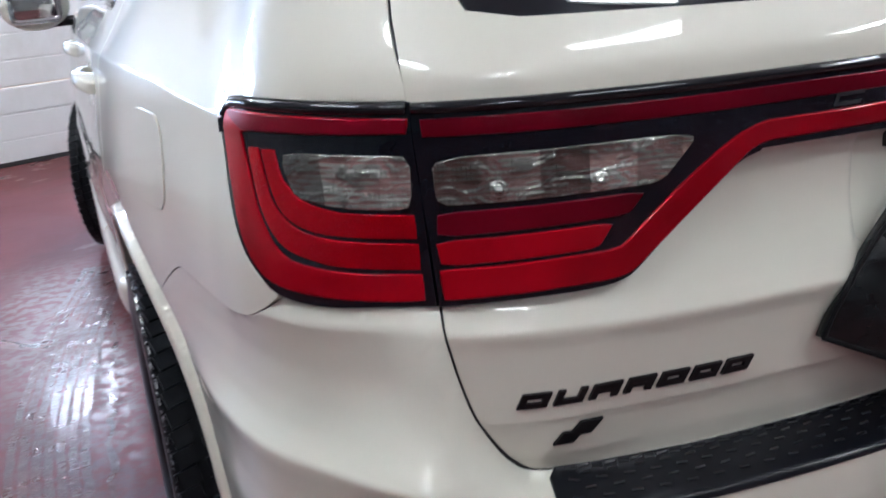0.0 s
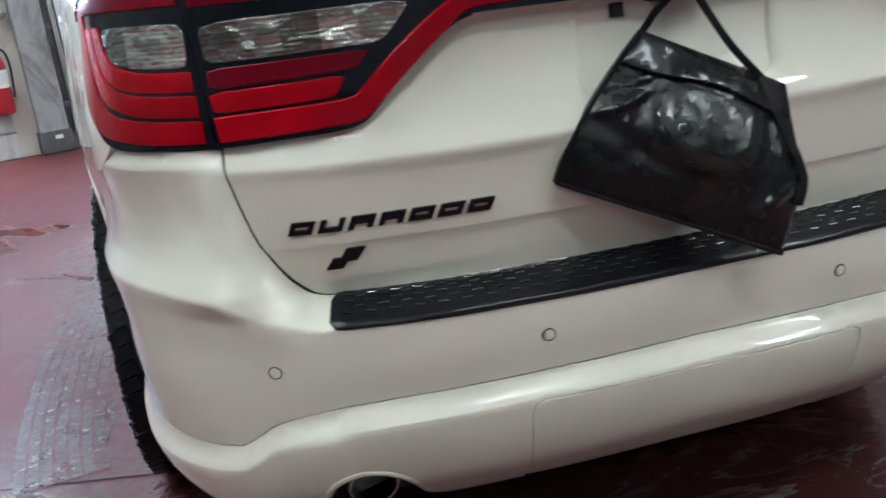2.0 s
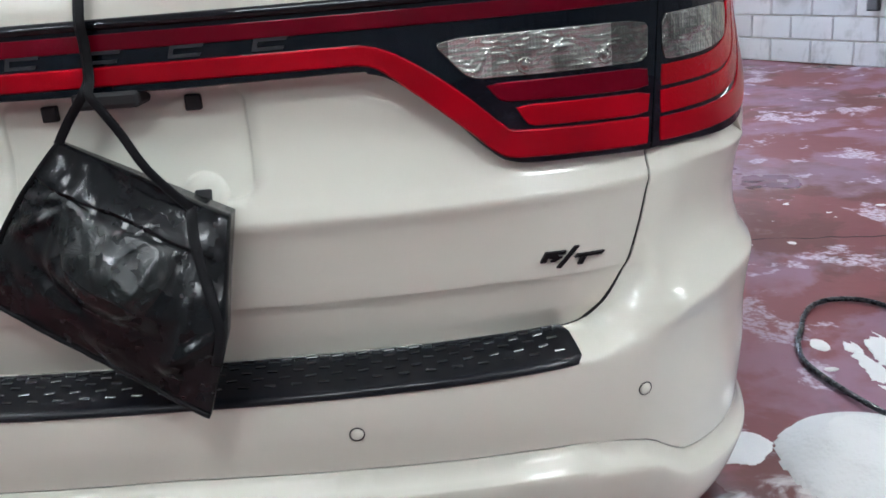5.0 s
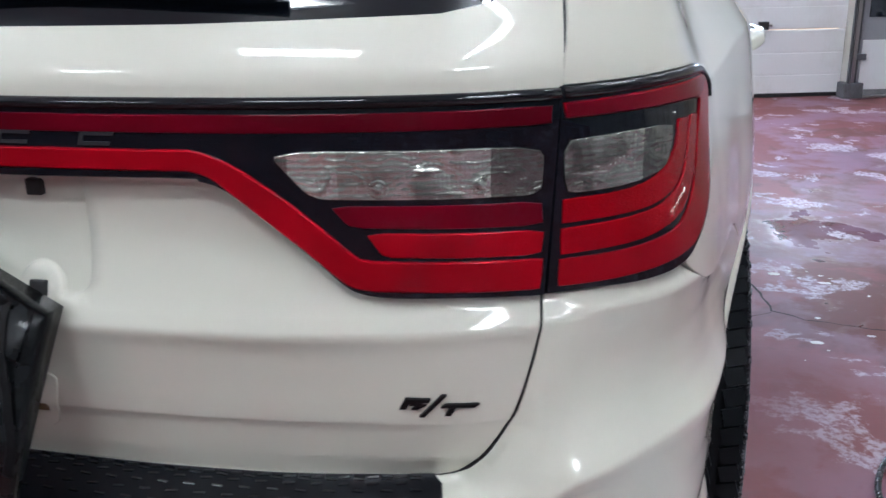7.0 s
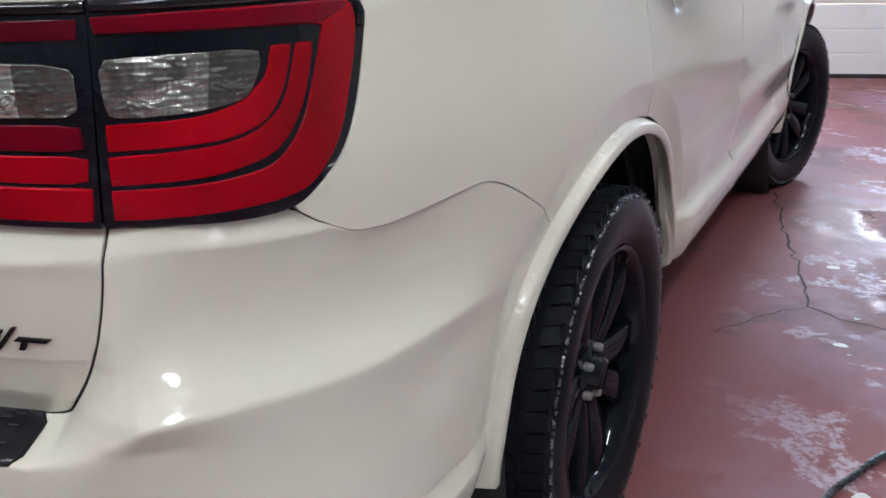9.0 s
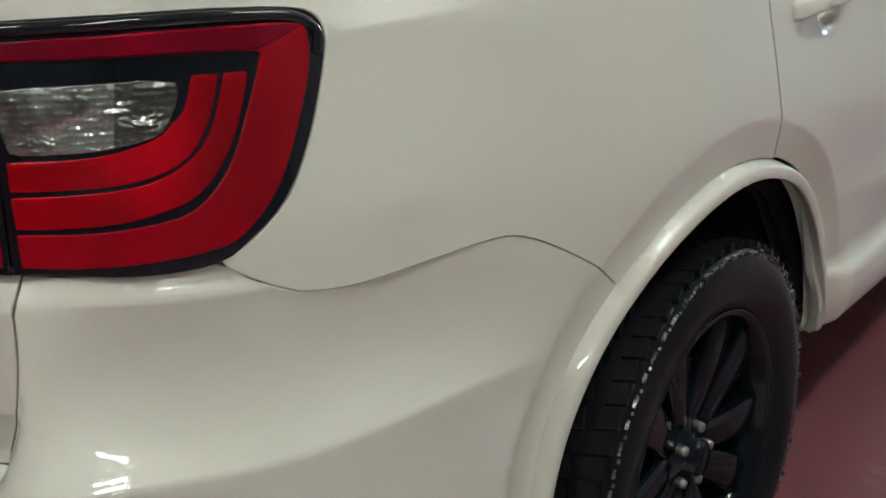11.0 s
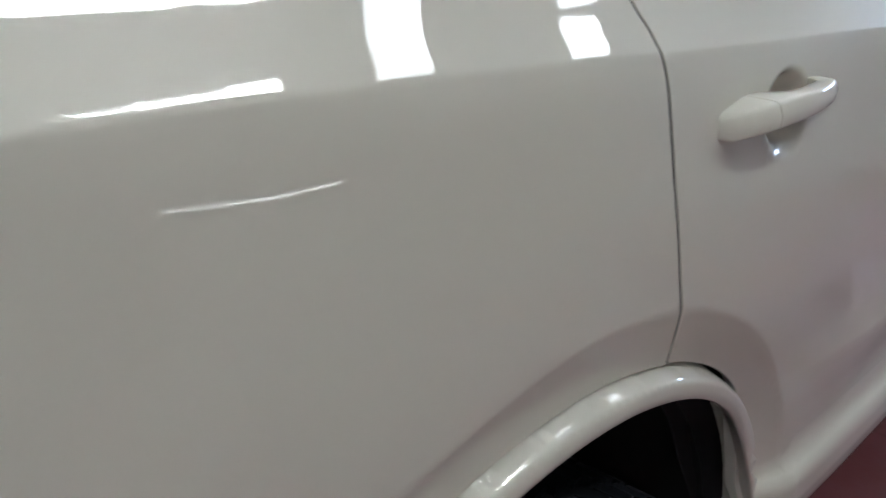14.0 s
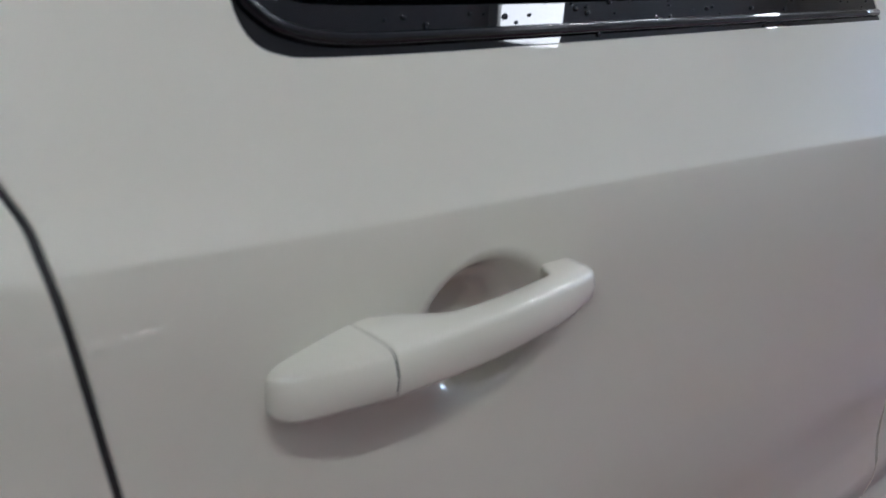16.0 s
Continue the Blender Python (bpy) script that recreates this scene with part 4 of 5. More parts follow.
for row, z in enumerate((.7068, .7053, .7036, .7014, .6986, .6952, .6914)):
    for i in range(31):
        s = -.535 + i * .0355 + (row % 2) * .0177
        if abs(s) > .54:
            continue
        p, n = surface(s, z, "bumper"), skin_normal(np.array(s), np.array(z), "bumper")
        along = Vector((surface(s + .002, z, "bumper") - surface(s - .002, z, "bumper")).tolist()).normalized()
        n = Vector(n.tolist())
        m = Matrix((along, n.cross(along), n)).transposed().to_4x4()
        m.translation = Vector(p.tolist()) + n * .0060
        add_box(bm, (.015, .0040, .0022), m @ pose(0, 0, 0, 0, 0, 5 if row % 2 else -5), .0007, 1)
tagged(part("treads", bm, TREAD, pad, "raised tread bars", smooth_shade=False), kind="stuff")
for s, z in ((.646, .617), (.247, .6215), (-.247, .6215), (-.646, .617)):
    p, n = surface(s, z, "bumper"), skin_normal(np.array(s), np.array(z), "bumper")
    m = Matrix.Translation(Vector((p + n * .0005).tolist())) @ Vector(n.tolist()).to_track_quat("X", "Z").to_matrix().to_4x4()
    bm = bmesh.new()
    lathe(bm, [(.0001, .0022), (.0075, .0020), (.0088, .0012), (.0090, -.004)], 20, m)
    bmesh.ops.recalc_face_normals(bm, faces=bm.faces)
    sensor = part("parking_sensor", bm, WHITE, bumper)
    bm = bmesh.new()
    lathe(bm, [(.0091, .0006), (.0108, .0006), (.0108, -.004), (.0091, -.004)], 20, m, closed=True)
    bmesh.ops.recalc_face_normals(bm, faces=bm.faces)
    part("sensor_ring", bm, SEAL, sensor)

# number plate fixings, latch button and release grip
for s, z in ((-.0905, 1.0775), (.0895, 1.0790), (-.0905, .9595), (.0895, .9595)):
    p, n = surface(s, z, "hatch"), skin_normal(np.array(s), np.array(z), "hatch")
    m = Matrix.Translation(Vector((p + n * .002).tolist())) @ Vector(n.tolist()).to_track_quat("Z", "Y").to_matrix().to_4x4()
    bm = bmesh.new()
    add_box(bm, (.020, .020, .014), m, .002)
    part("plate_clip", bm, SEAL, tailgate, "black plastic plate fixing", smooth_shade=False)
GRIP = rounded([(-.020, .760), (.066, .762), (.088, .838), (.080, .845), (-.020, .845)], .10, 2)
SLOT = rounded([(.040, .783), (.062, .783), (.066, .800), (.044, .800)], .15, 1)
grip = panel("release_grip", GRIP, WHITE, tailgate, "hatch", .012, off=.0030, depth=.004, edge=.0015, holes=[SLOT], label="white square release grip")
panel("slot", SLOT, BRONZE, grip, "hatch", .012, off=.0008, depth=.001, label="worn brown slot")
p = surface(0.0, 1.092, "hatch")
box("latch", (.085, .05, .022), SEAL, tailgate, Matrix.Translation((-.005, float(p[1]) - .018, 1.094)), .006, "black tailgate release")

# black badges: seven slanted open blocks, a slanted emblem and a second badge
def flat_badge(name, polys, s0, z0, slope=0.0, label=""):
    """Raised plain shapes on the tailgate."""
    bm = bmesh.new()
    for poly in polys:
        front, back = [], []
        for x, y in poly:
            s, z = s0 + x, z0 + y + slope * x
            p, n = surface(s, z, "hatch"), skin_normal(np.array(s), np.array(z), "hatch")
            front.append(bm.verts.new(Vector((p + n * .0045).tolist())))
            back.append(bm.verts.new(Vector((p - n * .001).tolist())))
        bm.faces.new(front)
        k = len(poly)
        for i in range(k):
            bm.faces.new((front[(i + 1) % k], front[i], back[i], back[(i + 1) % k]))
    bmesh.ops.recalc_face_normals(bm, faces=bm.faces)
    return part(name, bm, BADGE_BLACK, tailgate, label, smooth_shade=False)


def slant(pts, k=.45):
    return [(x + y * k, y) for x, y in pts]


H, W7, T = .0190, .0355, .0085
for i in range(7):
    bars = [[(0, 0), (T, 0), (T, H), (0, H)], [(W7 - T, 0), (W7, 0), (W7, H), (W7 - T, H)]]
    if i not in (2, 3):
        bars.append([(T, 0), (W7 - T, 0), (W7 - T, T * .8), (T, T * .8)])
    if i != 1:
        bars.append([(T, H - T * .8), (W7 - T, H - T * .8), (W7 - T, H), (T, H)])
    if i in (2, 3):
        bars.append([(T, H * .38), (W7 - T, H * .38), (W7 - T, H * .6), (T, H * .6)])
    flat_badge("badge_block", [slant(b) for b in bars], -.6045 + i * .0436, .8195, label="raised black badge shape" if i == 0 else "")
flat_badge("emblem", [slant([(0, 0), (.026, 0), (.026, .017), (0, .017)], .75), slant([(.012, .011), (.040, .011), (.040, .031), (.012, .031)], .75)], -.560, .7575, label="slanted black emblem")
RT = [slant([(0, 0), (.009, 0), (.009, .019), (0, .019)]), slant([(.009, .013), (.034, .013), (.034, .019), (.009, .019)]), slant([(.012, .007), (.032, .007), (.026, .013), (.012, .013)], .2), slant([(.016, 0), (.024, 0), (.036, .008), (.026, .008)], .1),
                         slant([(.033, -.013), (.040, -.013), (.051, .026), (.044, .026)], .5), slant([(.054, .004), (.100, .004), (.104, .010), (.058, .010)]), slant([(.066, -.010), (.074, -.010), (.074, .004), (.066, .004)])]
flat_badge("side_badge", [[(x * .86, y * .76) for x, y in poly] for poly in RT], 0.5145, .8225, slope=-.04, label="slanted black badge")

# flanks: quarter panels, doors, wings, sills, arches
DOOR_EDGE = curve_line([(1.893, .878), (1.880, .935), (1.871, .977), (1.862, 1.03), (1.853, 1.08), (1.842, 1.14), (1.833, 1.19), (1.830, 1.208), (1.821, 1.226), (1.811, 1.252), (1.803, 1.28), (1.745, 1.42), (1.69, 1.56)], 4)
arch_top = arc(ARCH_S, ARCH_Z, .4935, math.degrees(math.atan2(.786 - ARCH_Z, 1.454 - ARCH_S)), math.degrees(math.atan2(.878 - ARCH_Z, 1.893 - ARCH_S)), 20)
split_up = [(s + .001, z + .0037) for s, z in SPLIT[::-1] if s > .870]
LAMP_SIDE = [(0.879, 0.9625), (0.909, 0.9803), (0.946, 1.0150), (0.978, 1.0685), (1.003, 1.1275), (1.012, 1.1649), (1.004, 1.1843), (0.969, 1.1919), (0.897, 1.1950), (0.797, 1.1945), (0.7055, 1.1935)]
QUARTER = curve_line(LAMP_SIDE, 3) + [(.7165, 1.235), (.7235, 1.275), (.74, 1.42), (.75, 1.60), (.76, 1.655), (1.66, 1.655)] + [(s - .0, z) for s, z in DOOR_EDGE[::-1]] + arch_top[::-1][1:] + split_up
QWIN = rounded([(.97, 1.300), (1.66, 1.296), (1.64, 1.55), (1.10, 1.57), (.95, 1.50)], .12, 2)
CREASE_LINES = [[(s, float(CREASE(s)) + d) for s in np.linspace(1.0, 3.7, 90)] for d in (-.016, -.0075, -.0045, -.003, -.0015, 0, .0015, .004, .010, .020, .034)]
ARCH_LINES = [arc(ARCH_S, ARCH_Z, r, 0, 180, 60) for r in (.496, .505, .520, .540, .551, .557, .563, .572)]
RIDGE = [[(q, z) for q in np.linspace(2.15, 3.66, 50)] for z in (.432, .440, .455, .475, .50, .53, .548, .558, .566, .574, .582, .592, .722, .730, .737, .744, .76)]
DOOR_R = [(s + .0070, z) for s, z in DOOR_EDGE]
join = math.degrees(math.atan2(.765 - ARCH_Z, 2.104 - ARCH_S))
back_bot = arc(ARCH_S, ARCH_Z, .4965, math.degrees(math.atan2(.878 - ARCH_Z, 1.899 - ARCH_S)), join, 14)
DOG_LEG = arc(ARCH_S, ARCH_Z, .4935, join - 1.2, 3.4, 14) + [(2.2605, .4275), (2.249, .4275), (2.178, .62)]
REAR_DOOR = DOOR_R[::-1] + back_bot + [(2.183, .62), (2.2545, .4275), (2.828, .4275), (2.835, 1.27), (2.803, 1.655), (1.67, 1.655)]
WIN_R = curve_line([(2.778, 1.45), (2.758, 1.58)], 2) + [(1.87, 1.58)] + curve_line([(1.925, 1.42), (1.950, 1.31), (1.9545, 1.284), (1.962, 1.2725), (1.976, 1.2670), (2.000, 1.2650), (2.10, 1.2655), (2.30, 1.2695), (2.778, 1.2785)], 4)
FRONT_DOOR = [(2.841, .4275), (3.655, .4275), (3.72, .55), (3.77, 1.10), (3.70, 1.20), (3.05, 1.655), (2.808, 1.655), (2.841, 1.27)]
WIN_F = rounded([(2.878, 1.273), (3.62, 1.24), (3.05, 1.58), (2.833, 1.58)], .08, 2)
farch = arc(FRONT_S, ARCH_Z, .4955, 172, 20, 24)
WING = [(3.668, .445), (4.28, .445)] + farch + [(5.2, .47), (S_END, .47), (S_END, .98), (4.6, 1.02), (3.777, 1.09), (3.727, .55)]


def handle_grip(k, s0):
    """A pull handle of two pieces, bowed clear of the door skin."""
    bow = spline([(0, .022), (.10, .036), (.24, .048), (.5, .051), (.8, .043), (1, .030)])
    rise = spline([(0, 1.1130), (.25, 1.1255), (.6, 1.1305), (1, 1.1320)])
    high = spline([(0, .0135), (.25, .0140), (.6, .0120), (1, .0100)])
    for name, u0, u1 in (("handle_cap", 0.0, .0520), ("handle_gap", .0515, .0545), ("handle", .0540, .237)):
        bm = bmesh.new()
        rings = []
        n = 26
        for i in range(n + 1):
            u = u0 + (u1 - u0) * (.5 - .5 * math.cos(math.pi * i / n))
            w = u / .238
            full = float(bow(w)) + .008
            if name == "handle":
                thick = .020 + (full - .020) * float(smooth(.83, .90, w)) + (full - .034) * (1 - float(smooth(.25, .46, w)))
            else:
                thick = full
            near0 = u - u0 if name == "handle_cap" else 1.0
            near1 = u1 - u if name == "handle" else 1.0
            end = min(1.0, math.sqrt(max(0.0, 1 - max(0.0, 1 - near0 / .010) ** 2)), math.sqrt(max(0.0, 1 - max(0.0, 1 - near1 / .012) ** 2)))
            end = max(end, .12)
            z = float(rise(w))
            skin_p = surface(k * (s0 + u), 1.178)
            x0 = abs(float(skin_p[0])) 
            ring = []
            for j in range(20):
                a = 2 * math.pi * j / 20
                c, sn = math.cos(a), math.sin(a)
                sc, ss = math.copysign(abs(c) ** .32, c), math.copysign(abs(sn) ** .32, sn)
                h = (float(high(w)) - (.0016 if name == "handle_gap" else 0)) * ss * (.55 + .45 * end)
                x = x0 + float(bow(w)) - (.0016 if name == "handle_gap" else 0) - thick / 2 + thick / 2 * sc * (.5 + .5 * end) - .35 * max(0.0, h)
                ring.append(bm.verts.new((k * x, float(skin_p[1]), z + h)))
            rings.append(ring)
        for a, b in zip(rings, rings[1:]):
            for j in range(20):
                bm.faces.new((a[j], a[(j + 1) % 20], b[(j + 1) % 20], b[j]))
        bm.faces.new(rings[0])
        bm.faces.new(rings[-1][::-1])
        bmesh.ops.recalc_face_normals(bm, faces=bm.faces)
        yield name, bm


for k in (1, -1):
    quarter = panel("quarter_panel", sided(QUARTER, k), WHITE, car, "body", .02, holes=[sided(QWIN, k)], lines=[sided(l, k) for l in [[q for q in ln if q[0] < 1.93] for ln in CREASE_LINES] + ARCH_LINES], label="white rear quarter panel with a sharp shoulder crease")
    panel("quarter_glass", sided(QWIN, k), GLASS, car, "body", .04, off=-.004, label="dark quarter window")
    door = panel("rear_door", sided(REAR_DOOR, k), WHITE, car, "body", .02, holes=[sided(WIN_R, k)], lines=[sided(l, k) for l in [[q for q in ln if 1.7 < q[0] < 2.82] for ln in CREASE_LINES] + [[q for q in ln if q[0] < 2.82] for ln in RIDGE] + ARCH_LINES + [[(2.089 + .061 * q * math.cos(radians(a)), 1.117 + .043 * q * math.sin(radians(a))) for a in range(0, 361, 9)] for q in (.3, .5, .65, .8, .92, 1.03)]], label="white rear side door")
    for name, bm in handle_grip(k, 1.931):
        part(name, bm, SEAL if name == "handle_gap" else WHITE, door, "white painted door handle" if name == "handle" else "")
    pane = panel("door_glass", sided([(s, z + .012) if z < 1.4 else (s, z) for s, z in WIN_R], k), GLASS, door, "body", .04, off=-.010, label="dark tinted door window")
    trim = sided(WIN_R, k)
    inner = sided([(2.30 + (s - 2.30) * .945, 1.43 + (z - 1.43) * .84) for s, z in WIN_R], k)
    panel("window_trim", trim, GLOSS_BLACK, door, "body", .02, off=-.002, depth=.008, edge=.003, holes=[inner], label="wet gloss black window surround")
    for lift, r, z0, nm in ((-.001, .0042, .009, "window_seal"), (-.004, .0065, .034, "glass_run")):
        line = curve_line([(1.925 + z0, 1.42), (1.945 + z0, 1.330), (1.9515 + z0, 1.294 + z0 * .6), (1.961 + z0 * .9, 1.280 + z0 * .8), (1.978 + z0 * .8, 1.2705 + z0 * .95), (2.02, 1.2655 + z0), (2.10, 1.2660 + z0), (2.30, 1.2695 + z0), (2.772, 1.2780 + z0)], 8)
        tube(nm, [tuple(surface(k * q, z) + skin_normal(np.array(k * q), np.array(z)) * lift) for q, z in line], r, GLOSS_BLACK, door, "wet gloss black strip", sides=12)
    bm = bmesh.new()
    drops = random.Random(31)
    for _ in range(150):
        q, dz = drops.uniform(1.98, 2.77), drops.uniform(.004, .075)
        z = 1.2655 + .012 * (q - 1.98) + dz
        r = drops.choice((.0008, .0010, .0014, .0022))
        p, n = surface(k * q, z), skin_normal(np.array(k * q), np.array(z))
        lift = -.0015 if dz < .035 else -.009
        bmesh.ops.create_icosphere(bm, subdivisions=1, radius=r, matrix=Matrix.Translation(Vector((p + n * lift).tolist())))
    tagged(part("water_drops", bm, WATER, door), "water drops on the black window surround", kind="stuff")
    fdoor = panel("front_door", sided(FRONT_DOOR, k), WHITE, car, "body", .03, holes=[sided(WIN_F, k)], lines=[sided([q for q in ln if q[0] > 2.85], k) for ln in CREASE_LINES + RIDGE], label="white front side door")
    panel("door_glass", sided(WIN_F, k), GLASS, fdoor, "body", .05, off=-.006)
    for name, bm in handle_grip(k, 2.955):
        part(name, bm, SEAL if name == "handle_gap" else WHITE, fdoor)
    panel("lower_panel", sided(DOG_LEG, k), WHITE, car, "body", .012, lines=[sided([(q, z) for q in np.linspace(2.13, 2.25, 8)], k) for z in (.432, .440, .455, .475, .50, .53, .548, .558, .566, .574, .582, .592)], label="white body panel between arch and door")
    panel("front_wing", sided(WING, k), WHITE, car, "body", .04, label="white front wing")
    panel("sill", sided([(2.264, .4235), (2.300, .37), (4.27, .37), (4.27, .4235)], k), WHITE, car, "body", .03, label="white side sill")
    for s0, a1 in ((ARCH_S, 4.5), (FRONT_S, -10)):
        taper = [(radians(q), .462 + .026 * max(0, (32 - q) / (32 - a1)) ** 1.4) for q in np.linspace(a1 - 1, 186, 60)]
        band = arc(s0, ARCH_Z, .4945, 186, a1, 60) + [(s0 + r * math.cos(q), ARCH_Z + r * math.sin(q)) for q, r in taper]
        panel("wheel_arch", sided(band[::-1], k), WHITE, car, "lip", .02, depth=.016, edge=.005, lines=[sided(arc(s0, ARCH_Z, r, 184, 34 if r < .490 else a1 + 2, 90), k) for r in (.465, .468, .471, .474, .477, .480, .484, .487, .490, .4925)], label="white moulded wheel arch lip")
    # wheel wells
    for y0 in (1.157, 4.16):
        bm = bmesh.new()
        lathe(bm, [(.452, .90), (.470, .88), (.470, .55), (.02, .55)], 40, Matrix.Translation((0, y0, ARCH_Z)) @ Matrix.Diagonal((k, 1, 1, 1)))
        part("wheel_well", bm, GAP, car)
panel("windscreen", [(-S_END, 1.08), (-3.8, 1.10), (-3.2, 1.60), (-S_END, 1.60)], GLASS, car, "body", .08)
panel("windscreen", [(3.8, 1.10), (S_END, 1.08), (S_END, 1.60), (3.2, 1.60)], GLASS, car, "body", .08)
panel("bonnet", [(4.0, 1.0), (S_END, .985), (S_END, 1.075), (3.85, 1.095)], WHITE, car, "body", .05)
panel("bonnet", [(-S_END, .985), (-4.0, 1.0), (-3.85, 1.095), (-S_END, 1.075)], WHITE, car, "body", .05)

# dark filler strips, no real seals, hold the gap shade in open joints
for k in (1, -1):
    for name, line, lay, dep, r in (("tailgate_gap_fill", [(q + .0018, z - .0008) for q, z in SEAM], "bumper", .0048, .0025), ("tailgate_gap_fill", [(.7055, 1.196), (.714, 1.238), (.7215, 1.277), (.737, 1.42)], "body", .006, .0032),
                                    ("door_seal", [(q + .0035, z) for q, z in DOOR_EDGE[:-6]], "body", .0050, .0036)):
        tube(name, [tuple(surface(k * q, z, lay) - skin_normal(np.array(k * q), np.array(z), lay) * dep) for q, z in line], r, SEAL, car, "dark filler strip that keeps the panel joint black", sides=8)

# fuel flap on the other flank
flap = rounded([(-1.43, .985), (-1.27, .985), (-1.27, 1.135), (-1.43, 1.135)], .16, 2)
panel("fuel_flap", flap, WHITE, car, "body", .02, off=.0025, depth=.004, label="white fuel filler flap")

# door mirrors
for k in (1, -1):
    bm = bmesh.new()
    bmesh.ops.create_uvsphere(bm, u_segments=24, v_segments=14, radius=1.0, matrix=pose(k * 1.07, 3.42, 1.23) @ Matrix.Diagonal((.135, .075, .095, 1)))
    for v in bm.verts:
        if v.co.y < 3.39:
            v.co.y = 3.39
    mirror_ob = part("door_mirror", bm, WHITE, car, "white door mirror with a black base")
    bm = bmesh.new()
    add_box(bm, (.16, .05, .04), pose(k * .96, 3.43, 1.165), .012)
    part("mirror_base", bm, GLOSS_BLACK, mirror_ob)
    bm = bmesh.new()
    add_box(bm, (.20, .006, .13), pose(k * 1.07, 3.388, 1.23), .03, 3)
    part("mirror_glass", bm, CHROME, mirror_ob)

# exhaust tips
for x in (-.537, .530):
    bm = bmesh.new()
    lathe(bm, [(.0405, .004), (.0415, -.002), (.0440, -.005), (.0465, -.002), (.0475, .004), (.0475, .16), (.041, .16), (.0395, .014)], 32, Matrix.Translation((x, .112, .371)) @ Matrix.Diagonal((.9, 1, .66, 1)) @ Matrix.Rotation(radians(90), 4, "Z") @ pose(0, 0, 0, 0, 6, 0), closed=True)
    bmesh.ops.recalc_face_normals(bm, faces=bm.faces)
    tip = part("exhaust_tip", bm, TIP, car, "oval exhaust tip with a grey metal rim")
    bm = bmesh.new()
    lathe(bm, [(.001, .10), (.026, .10)], 24, Matrix.Translation((x, .112, .371)) @ Matrix.Rotation(radians(90), 4, "Z"))
    part("exhaust_pipe", bm, GAP, tip)


def wheel():
    """A road wheel on the x axis, outer face towards +x."""
    w = new("wheel")
    bm = bmesh.new()
    R, Wd = .386, .132
    prof = [(.262, .105), (.275, .118), (.300, .128), (.330, Wd), (.352, .129), (.366, .121), (.372, .112), (.3735, .085), (.3745, .05), (.3745, -.05), (.3735, -.085), (.372, -.112), (.352, -.129), (.30, -.128), (.262, -.105)]
    lathe(bm, prof, 72)
    bmesh.ops.recalc_face_normals(bm, faces=bm.faces)
    tyre = part("tyre", bm, TYRE, w, "wet black tyre with chunky shoulder tread")
    bm, ribs = bmesh.new(), bmesh.new()
    for i in range(66):
        m = Matrix.Rotation(2 * math.pi * i / 66, 4, "X")
        for x, wd, lag in ((.100, .036, 0), (.045, .040, .4), (-.010, .040, .1), (-.060, .040, .6), (-.103, .034, .3)):
            mm = m @ Matrix.Rotation(2 * math.pi / 66 * lag, 4, "X") @ pose(x, 0, .3775, 0, 0, 14 if x > 0 else -14)
            add_box(bm, (wd, .0315, .011), mm)
        add_box(ribs, (.005, .013 if i % 2 else .019, .034 if i % 2 else .024), m @ pose(.1200, 0, .355, 0, 24, 0))
        add_box(ribs, (.004, .005, .030), m @ pose(.1208, .019, .351, 8, 22, 0))
    bmesh.ops.recalc_face_normals(bm, faces=bm.faces)
    tagged(part("tread", bm, TYRE, tyre, smooth_shade=False), "wet rubber tread blocks", kind="stuff")
    bmesh.ops.recalc_face_normals(ribs, faces=ribs.faces)
    tagged(part("shoulder_ribs", ribs, SOAPY, tyre, smooth_shade=False), "rubber shoulder ribs flecked with soap and painted wet glints", kind="stuff")
    bm = bmesh.new()
    lathe(bm, [(.262, .104), (.270, .112), (.262, .116), (.250, .108), (.240, .06), (.232, -.09), (.262, -.104)], 64)
    bmesh.ops.recalc_face_normals(bm, faces=bm.faces)
    rim = part("rim", bm, RIM, w, "gloss black alloy rim")
    for i in range(5):
        for d in (-1, 1):
            bm = bmesh.new()
            a = radians(72 * i + 90)
            m = Matrix.Rotation(a, 4, "X")
            rings = []
            for t in np.linspace(0, 1, 8):
                r = .055 + t * .195
                y = d * (.024 + .044 * t ** 1.3)
                x = .072 + .030 * math.sin(math.pi * .5 * t) - .01 * t
                wd, th = .027 + .014 * t, .034 - .010 * t
                rings.append([bm.verts.new(m @ Vector((x + q, y + p, r))) for p, q in ((-wd, -th), (wd, -th), (wd, -.008), (wd * .82, -.001), (d * wd * .1, .003 - .006 * t), (-wd * .82, -.001), (-wd, -.008))])
            for p, q in zip(rings, rings[1:]):
                for j in range(7):
                    bm.faces.new((p[j], p[(j + 1) % 7], q[(j + 1) % 7], q[j]))
            bmesh.ops.recalc_face_normals(bm, faces=bm.faces)
            part("spoke", bm, RIM, rim)
    bm = bmesh.new()
    lathe(bm, [(.001, .104), (.026, .104), (.032, .099), (.034, .080), (.070, .074), (.074, .066), (.074, .0)], 32)
    bmesh.ops.recalc_face_normals(bm, faces=bm.faces)
    part("hub", bm, RIM, rim)
    for i in range(5):
        bm = bmesh.new()
        a = radians(72 * i + 54)
        lathe(bm, [(.001, .095), (.008, .093), (.010, .086), (.010, .06)], 6, Matrix.Translation((0, .053 * math.cos(a), .053 * math.sin(a))))
        bmesh.ops.recalc_face_normals(bm, faces=bm.faces)
        part("lug_nut", bm, STEEL, rim, "bright wheel nut" if i == 0 else "")
    bm = bmesh.new()
    lathe(bm, [(.16, .035), (.165, .03), (.165, .02), (.06, .02)], 40)
    bmesh.ops.recalc_face_normals(bm, faces=bm.faces)
